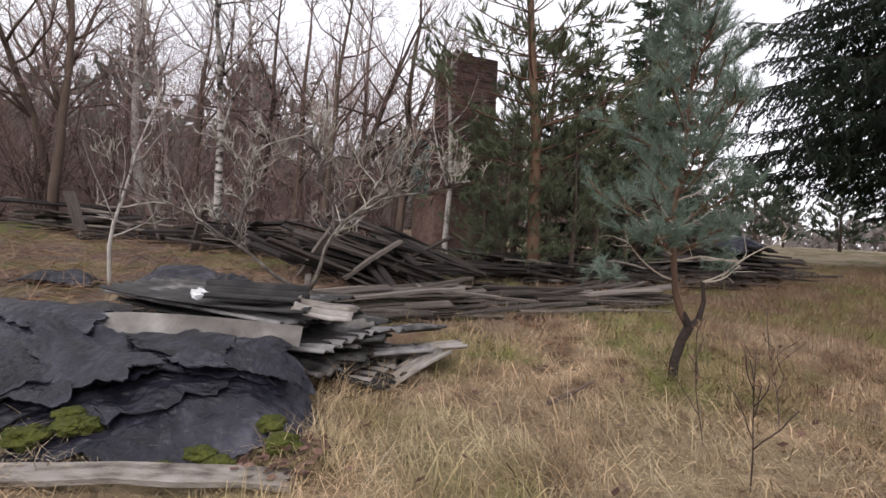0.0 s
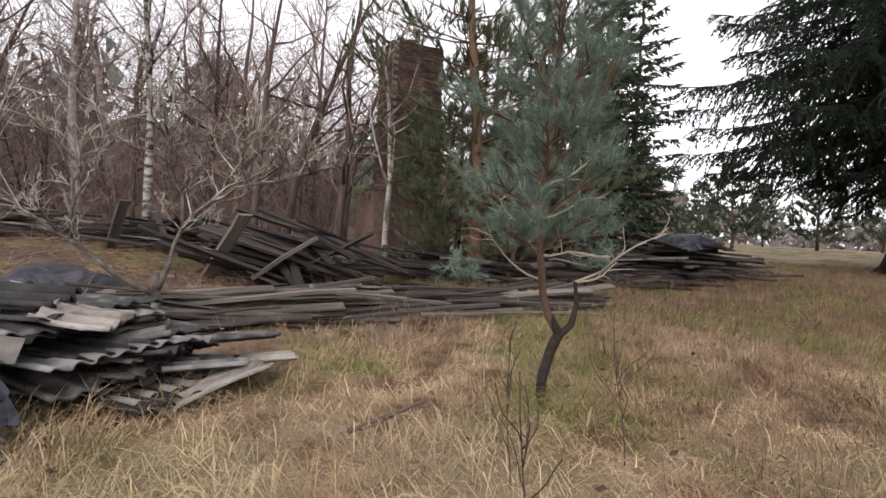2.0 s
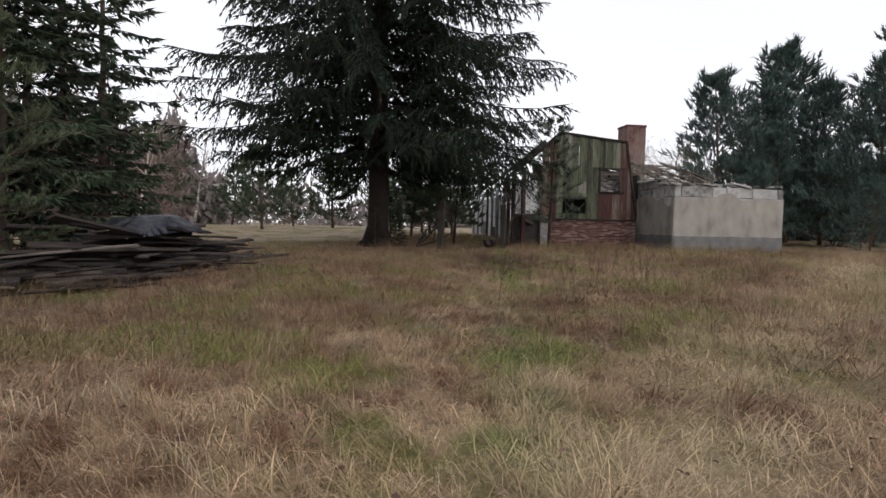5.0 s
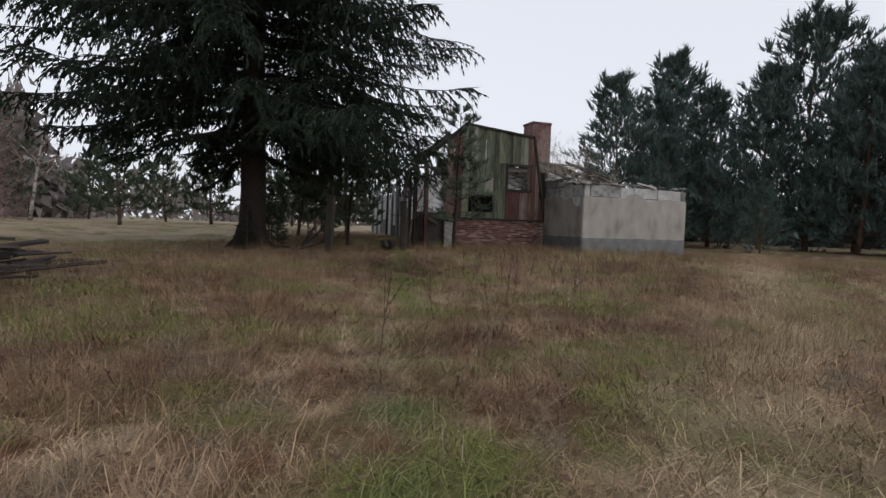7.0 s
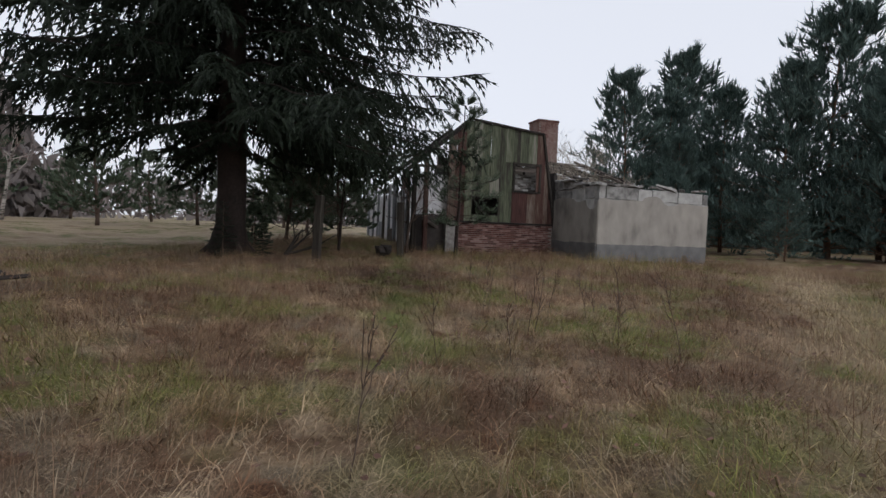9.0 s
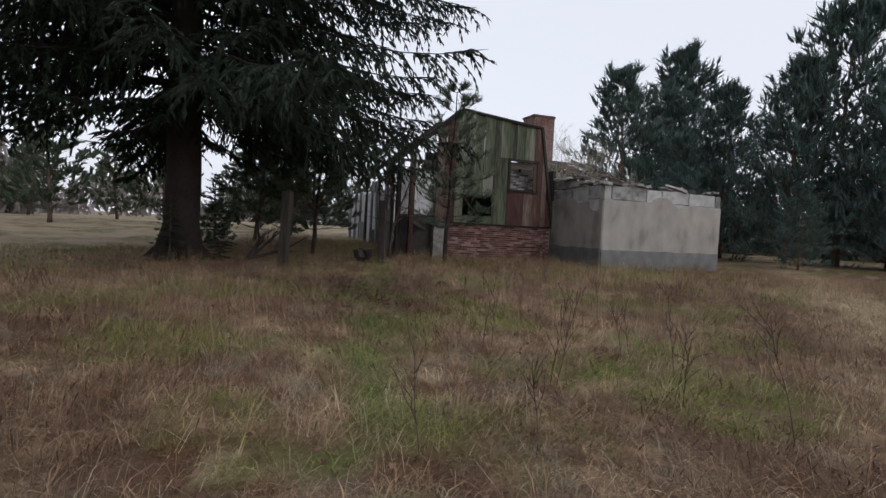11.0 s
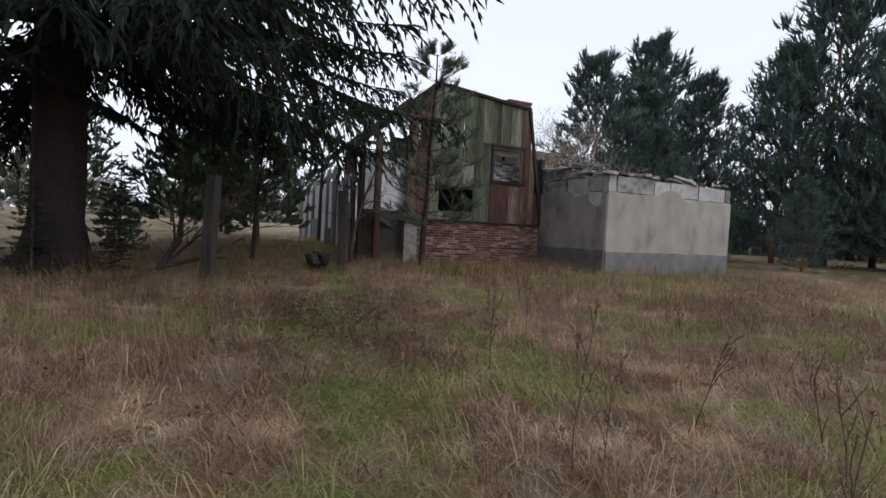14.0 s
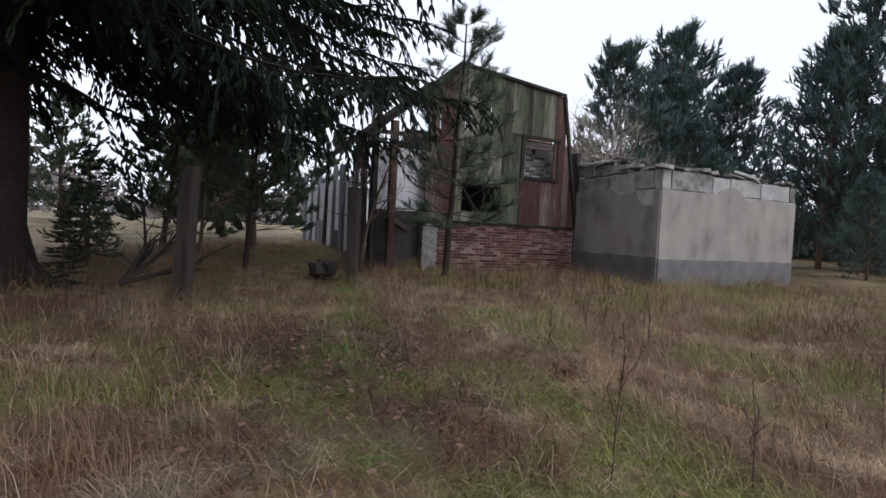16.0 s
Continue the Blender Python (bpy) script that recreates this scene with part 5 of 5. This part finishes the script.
# thick undergrowth of fine twigs at the wood's edge
rng = np.random.default_rng(7)
n = 90000
x, y = rng.uniform(-26, -1.5, n), 13.6 + 13 * rng.random(n) ** 1.3
x[70000:], y[70000:] = rng.uniform(1, 18, 20000), rng.uniform(38, 48, 20000)
h0 = height(x, y) + 6.0 * rng.random(n) ** 1.5
d = rng.normal(size=(n, 3)) * (.6, .6, .45) + (0, 0, .55)
d /= np.linalg.norm(d, axis=1, keepdims=True)
ln = rng.uniform(.4, 1.5, n)[:, None]
B = np.stack([x, y, h0], 1)
side = np.cross(d, rng.normal(size=(n, 3)))
side /= np.linalg.norm(side, axis=1, keepdims=True)
w = rng.uniform(.003, .008, n)[:, None]
w[70000:] *= 2.5
h0[70000:] += 3.0 * rng.random(20000)
tagged(new("undergrowth", tri_mesh("undergrowth", np.stack([B - side * w, B + side * w, B + d * ln], 1).reshape(-1, 3), 3, M_TWIG)), "tangle of fine russet twigs at the wood's edge", "undergrowth", kind="stuff")


n = 5000
x, y = rng.uniform(-9, -1.6, n), rng.uniform(4.6, 12, n)
B = np.stack([x, y, height(x, y) + rng.uniform(0, .08, n)], 1)
d = rng.normal(size=(n, 3)) * (1, 1, .35) + (0, 0, .12)
d /= np.linalg.norm(d, axis=1, keepdims=True)
side = np.cross(d, rng.normal(size=(n, 3)))
side /= np.linalg.norm(side, axis=1, keepdims=True)
tagged(new("fallen_twigs", tri_mesh("fallen_twigs", np.stack([B - side * .006, B + side * .006, B + d * rng.uniform(.15, .7, n)[:, None]], 1).reshape(-1, 3), 3, M_STALK)), "litter of dead twigs and stems before the wood", "litter", kind="stuff")


def far_belt(name, label, material, n, ang0, ang1, r0, r1, tall, size, seed):
    """A belt of distant woods out of many small loose clumps of twigs, uneven along its top."""
    g = np.random.default_rng(seed)
    a, rr = np.radians(g.uniform(ang0, ang1, n)), g.uniform(r0, r1, n)
    top = tall * (.62 + .25 * np.sin(a * 23 + 1) + .2 * np.sin(a * 61) + .12 * np.sin(a * 171))
    h = np.clip(top, .5, None) * g.random(n) ** .8
    C = np.stack([14 + rr * np.cos(a), 8 + rr * np.sin(a), height(14 + rr * np.cos(a), 8 + rr * np.sin(a)) + h], 1)
    V = C[:, None, :] + g.normal(size=(n, 3, 3)) * size * (1, 1, 1.5)
    return tagged(new(name, tri_mesh(name, V.reshape(-1, 3), 3, material)), label, "woods", kind="stuff")


far_belt("far_woods", "bare winter woods along the meadow's far edge", M_FARWOOD, 14000, 73, 112, 52, 74, 12, .4, 4)
far_belt("far_woods", "distant belt of bare winter woods", M_FARWOOD, 26000, -60, 190, 85, 150, 9, .55, 1)
far_belt("far_pine_woods", "distant belt of dark pine woods", M_PINE_FAR, 26000, -62, 14, 44, 75, 8, .35, 2)
far_belt("far_pine_woods", "distant belt of dark pine woods", M_PINE_FAR, 16000, 95, 155, 42, 75, 11, .4, 3)

# ---- fence posts, stump, fallen limb ----
rq = random.Random(170)
for x, y, h, w, lean, lab in ((17.8, 15.2, 1.95, .2, 1.5, "tall mossy squared wooden fence post in the grass"), (21.2, 14.75, 1.9, .19, -1, "weathered squared fence post before the house")):
    mb = Mesh()
    mb.box((0, 0, h / 2 - .1), (w, w, h + .1), jit=.008, rng=rq)
    bmx = bmesh.new()
    me = mb.data("fence_post", M_POST)
    bmx.from_mesh(me)
    bmesh.ops.bevel(bmx, geom=bmx.edges[:], offset=.012, segments=1, affect="EDGES")
    bmx.to_mesh(me)
    bmx.free()
    tagged(part("fence_post", me, None, at=pose(x, y, gz(x, y), lean, lean, 20)), lab, "post", group="old fence posts")
mb = Mesh()
for i in range(9):
    mb.box((rq.uniform(-.2, .2), rq.uniform(-.12, .12), .15 + rq.uniform(-.05, .12)), (.32, .2, .22), pose(0, 0, 0, rq.uniform(-20, 20), rq.uniform(-15, 15), rq.uniform(0, 90)), .05, rq)
tagged(part("tree_stump", mb, M_WOODDARK, at=pose(20.9, 15.3, gz(20.9, 15.3))), "dark rotten stump in the grass before the house", "stump")
mb = Mesh()
for i in range(9):
    pts = bent(Vector((0, 0, .05)), Vector((1, rq.gauss(0, .25), rq.uniform(.35, .8))), rq.uniform(.8, 1.7), 5, .16, Vector((0, 0, .05)), rq)
    mb.tube(pts, [.035 * (1 - .8 * j / 5) + .003 for j in range(6)], 5)
    for j in range(5):
        q, dd = along(pts, rq.uniform(.3, 1))
        mb.tube(bent(q, dd + Vector((rq.gauss(0, .5), rq.gauss(0, .5), .2)), .35, 3, .2, Vector((0, 0, 0)), rq), [.01, .008, .006, .003], 4)
tagged(part("fallen_branch", mb, M_POST, at=pose(17.6, 16.3, gz(17.6, 16.3), 0, 0, -35)), "mossy fallen conifer branch with upturned twigs", "branch")
mb = Mesh()
pts = bent(Vector((0, 0, 0)), Vector((1, .2, .12)), .55, 6, .1, Vector((0, 0, .01)), rq)
mb.tube(pts, [.018, .017, .016, .014, .013, .01, .006], 6, .1, rq)
tagged(part("fallen_stick", mb, M_BARK, at=pose(.75, 3.35, gz(.75, 3.35) + .06, 0, 0, 30)), "short bare stick lying in the dry grass", "stick")
# dead russet plant against the outbuilding's foot
plant("dead_bush", bare(175, .75, .01, M_LEAF, M_LEAF, (0, 0), 2, (9, 6), .8, .0, .2, 8, .1), 27.2, 11.9, "withered russet plant at the foot of the brick base", "plant")
# moss cushions on the felt heap
for i, (x, y, z, q) in enumerate(((-1.72, 2.42, .3, .13), (-1.5, 2.75, .42, .09), (-1.05, 2.3, .08, .12), (-1.3, 2.98, .5, .07), (-1.85, 2.3, .14, .16), (-.8, 2.5, .06, .12), (-1.66, 2.36, 0, .16), (-.95, 2.26, 0, .11), (-1.2, 2.24, 0, .1), (-.72, 2.4, 0, .14))):
    mb = Mesh()
    bmx = bmesh.new()
    bmesh.ops.create_icosphere(bmx, subdivisions=4, radius=q)
    for v in bmx.verts:
        k = 1 + .5 * noise.noise(v.co * 11 + Vector((i * 7, 0, 0))) + .2 * noise.noise(v.co * 40)
        v.co = Vector((v.co.x * k * 1.25, v.co.y * k, v.co.z * k * .6))
    me = bpy.data.meshes.new("moss_cushion")
    bmx.to_mesh(me)
    bmx.free()
    me.materials.append(M_MOSS)
    tagged(part("moss_cushion", me, None, at=pose(x, y, heap_height(x, y) + .03) @ Matrix.Scale(.48, 4)), "cushion of bright green moss on black felt", "moss", group="moss cushions")


# ---- grass ----
def keep_out(x, y):
    """Where no grass stands: under the heaps and in the buildings."""
    out = ((x + 1.6) / .95) ** 2 + ((y - 2.85) / .62) ** 2 < 1
    out |= ((x + 1.2) / .9) ** 2 + ((y - 3.8) / .5) ** 2 < 1
    c, s_ = math.cos(radians(38.75)), math.sin(radians(38.75))
    u, v = (x - 28) * c - (y - 11.95) * s_, (x - 28) * s_ + (y - 11.95) * c
    out |= (u > 0) & (u < 5.1) & (v > -3.05) & (v < 2)
    out |= (u > -6) & (u < 5) & (v > .2) & (v < 9)
    return out


def way_distance(x, y):
    """Distance from the trodden line across the meadow."""
    t = np.clip((x * 13 + y * 9) / 250.0, -.1, 1.4)
    return np.hypot(x - 13 * t, y - 9 * t)


def blades(name, n, x0, x1, y0, y1, lmin, lmax, width, chance, seed, material, label, flat=(.35, 1.15), bunch=9, spread=.07, category="grass", inside=False):
    """Bent grass blades in bunches, each a quad and a tip."""
    g = np.random.default_rng(seed)
    tx, ty = g.uniform(x0, x1, n), g.uniform(y0, y1, n)
    ok = (g.random(n) < chance(tx, ty)) & (inside | ~keep_out(tx, ty))
    tx, ty = np.repeat(tx[ok], bunch), np.repeat(ty[ok], bunch)
    m = len(tx)
    comb = 2.5 * np.sin(.35 * tx + .2 * ty) + 1.5 * np.sin(.9 * ty - .5 * tx) + g.normal(0, 1.5, m)
    x, y = tx + g.normal(0, spread, m), ty + g.normal(0, spread, m)
    z = height(x, y) - .01
    ln = g.uniform(lmin, lmax, m) * (.7 + .5 * np.sin(tx * 1.3 + 2 * np.sin(ty)) ** 2)
    lean = g.uniform(flat[0], flat[1], m)
    dx, dy = np.cos(comb), np.sin(comb)
    b0 = np.stack([x, y, z], 1)
    h1 = np.stack([dx * np.sin(lean * .68), dy * np.sin(lean * .68), np.cos(lean * .68)], 1) * (ln * .55)[:, None]
    l2 = np.clip(lean * 1.5, 0, 1.75)
    h2 = np.stack([dx * np.sin(l2), dy * np.sin(l2), np.cos(l2)], 1) * (ln * .5)[:, None]
    sa = comb + g.uniform(.8, 2.3, m)
    sd = np.stack([np.cos(sa), np.sin(sa), np.zeros(m)], 1) * (width * g.uniform(.6, 1.3, m))[:, None]
    p1, p2 = b0 + h1, b0 + h1 + h2
    V = np.stack([b0 - sd, b0 + sd, p1 + sd * .8, p1 - sd * .8, p2], 1).reshape(-1, 3).astype(np.float32)
    me = bpy.data.meshes.new(name)
    me.vertices.add(len(V))
    me.vertices.foreach_set("co", V.ravel())
    o = np.arange(m, dtype=np.int32)[:, None] * 5
    loops = (o + np.array([0, 1, 2, 3, 3, 2, 4], dtype=np.int32)).ravel()
    me.loops.add(len(loops))
    me.loops.foreach_set("vertex_index", loops)
    starts = (np.arange(m, dtype=np.int32)[:, None] * 7 + np.array([0, 4], dtype=np.int32)).ravel()
    me.polygons.add(len(starts))
    me.polygons.foreach_set("loop_start", starts)
    me.materials.append(material)
    me.update(calc_edges=True)
    return tagged(new(name, me), label, category, kind="stuff")


def bare_patch(x, y):
    """Thinner grass on the trampled litter under the spruce's outer limbs."""
    return np.where(np.hypot((x - 16.7) / 1.5, (y - 11.7) / 2.0) < 1, .3, 1.0)


blades("grass", 64000, -4, 18.5, -1.5, 13.5, .1, .36, .0013, lambda x, y: bare_patch(x, y) * np.clip(1.3 - way_distance(x, y) / 4.0, 0.02, 1), 1, M_GRASS, "matted dry straw-coloured grass with green patches", (1.05, 1.75), 6, .09)
blades("grass", 20000, -4, 18.5, -1.5, 13.5, .04, .11, .0018, lambda x, y: bare_patch(x, y) * np.clip(1.3 - way_distance(x, y) / 4.0, 0.02, 1), 5, M_GRASS, "short grass and moss between the matted straw", (.3, 1.2), 6, .05)
blades("grass", 34000, 0, 31, -4, 21, .14, .36, .0034, lambda x, y: np.clip(1.1 - np.abs(way_distance(x, y) - 5) / 12, 0.1, .9), 2, M_GRASS, "matted dry grass farther out in the meadow", (.8, 1.7), bunch=6, spread=.12)
blades("grass_stalks", 28000, 2.5, 30, -3, 20, .16, .48, .0014, lambda x, y: np.where(way_distance(x, y) < .6, 0, np.clip(.5 + .6 * np.sin(.5 * x + 1) * np.sin(.6 * y), .1, 1)), 3, M_STALK, "thin upright russet grass stalks", (.05, .6), 5, .14)
blades("grass_tussock", 1500, -4, 26, -1, 16, .2, .44, .0015, lambda x, y: np.where(way_distance(x, y) < .5, 0, .75), 14, M_GRASS, "shaggy tussocks of bent dead grass", (.6, 1.75), 34, .1)
blades("tall_grass", 700, 20.5, 34, 6.5, 15.5, .25, .5, .003, lambda x, y: np.where(np.hypot(x - 26, y - 10.5) < 6, .8, .1), 15, M_GRASS, "tall dry grass along the foot of the ruins", (.15, .9), 22, .16)
blades("pale_grass", 420, -3, 24, 0, 15, .2, .45, .0016, lambda x, y: np.where(way_distance(x, y) < .6, 0, .8), 4, M_PALE, "bleached tufts of dead grass", (.4, 1.5), 14, .06)
blades("fallen_straw", 4200, -3, 21, -1, 14, .18, .42, .0014, lambda x, y: np.clip(1.2 - way_distance(x, y) / 5, .05, .9), 6, M_PALE, "bleached straws lying flat over the matted grass", (1.2, 1.6), 5, .22, category="straw")
blades("heap_grass", 60, -2.4, -1.45, 2.15, 2.5, .12, .34, .0022, lambda x, y: np.full_like(x, .8), 21, M_PALE, "dry and green grass growing out of the felt heap", (.5, 1.6), 12, .05, inside=True)
blades("heap_grass", 240, -.95, -.35, 2.3, 4.2, .15, .42, .0022, lambda x, y: np.full_like(x, .8), 22, M_GRASS, "straw grass hanging over the edge of the heap", (.6, 1.7), 12, .06, inside=True)
# tall dead weeds
wd = random.Random(180)
for i, (x, y, h) in enumerate(((16.43, 8.34, 0.75), (15.89, 9.08, 0.87), (17.56, 7.45, 0.80), (14.16, 7.79, 0.89), (13.75, 6.88, 0.90), (13.69, 5.75, 0.68), (15.45, 6.52, 0.66), (13.50, 6.85, 0.98), (13.64, 5.82, 0.75), (12.06, 6.44, 0.74), (13.30, 4.97, 1.05), (14.97, 6.51, 0.84), (14.35, 7.96, 0.98), (1.55, 2.44, 0.84), (2.21, 3.22, 0.91), (1.57, 2.93, 0.71), (15.45, 7.33, 0.90), (8.82, 6.10, 1.00), (19.2, 9.6, .55), (19.6, 9.9, .5), (18.8, 10.2, .5), (19.9, 9.2, .6), (18.3, 9.4, .5), (20.4, 10.1, .5), (19.0, 9.1, .45), (11.49, 6.95, 0.86), (14.55, 5.92, 0.95))):
    if way_distance(np.array(x), np.array(y)) < .55:
        x += .45
    t, f = bare(181 + i, h, .0052, M_BARK, M_BARK, (wd.uniform(-.15, .15), wd.uniform(-.15, .15)), 1, (6,), .4, .08, .05, 0, .35)
    heads, ha = [], []
    for _ in range(14):
        v = wd.choice(t.vertices).co
        if v.z > h * .35:
            heads.append(tuple(v))
            ha.append(Vector((wd.gauss(0, .5), wd.gauss(0, .5), .6)).normalized())
    top = plant("dead_weed", (t,), x, y, "tall withered weed stalk with dry seed heads", "weed", wd.uniform(0, 360), 1.0, "dead weeds")
    if heads:
        tagged(part("seed_head", tri_mesh("seed_head", needles(np.array(heads), np.array(ha), np.full(len(heads), .02), 5, .03, .012, np.random.default_rng(i)), 3, M_STALK), None, top), kind="stuff")
# fallen leaves
g = np.random.default_rng(9)
n = 2300
x, y = g.uniform(-3, 18, n), g.uniform(.5, 13, n)
x[1400:2200], y[1400:2200] = g.normal(16.7, .8, 800), g.normal(11.7, 1.0, 800)  # litter under the spruce's limbs
x[2200:], y[2200:] = g.uniform(-.9, -.5, 100), g.uniform(2.15, 2.6, 100)  # beside the felt
C = np.stack([x, y, height(x, y) + g.uniform(.03, .12, n)], 1)
a = g.uniform(0, 6.28, n)
u = np.stack([np.cos(a), np.sin(a), g.normal(0, .25, n)], 1) * .03
v = np.stack([-np.sin(a), np.cos(a), g.normal(0, .25, n)], 1) * .022
tagged(new("fallen_leaves", tri_mesh("fallen_leaves", np.stack([C - u, C - v, C + u, C + v], 1).reshape(-1, 3), 4, M_LEAF)), "scattered brown dead leaves in the grass", "leaves", kind="stuff")
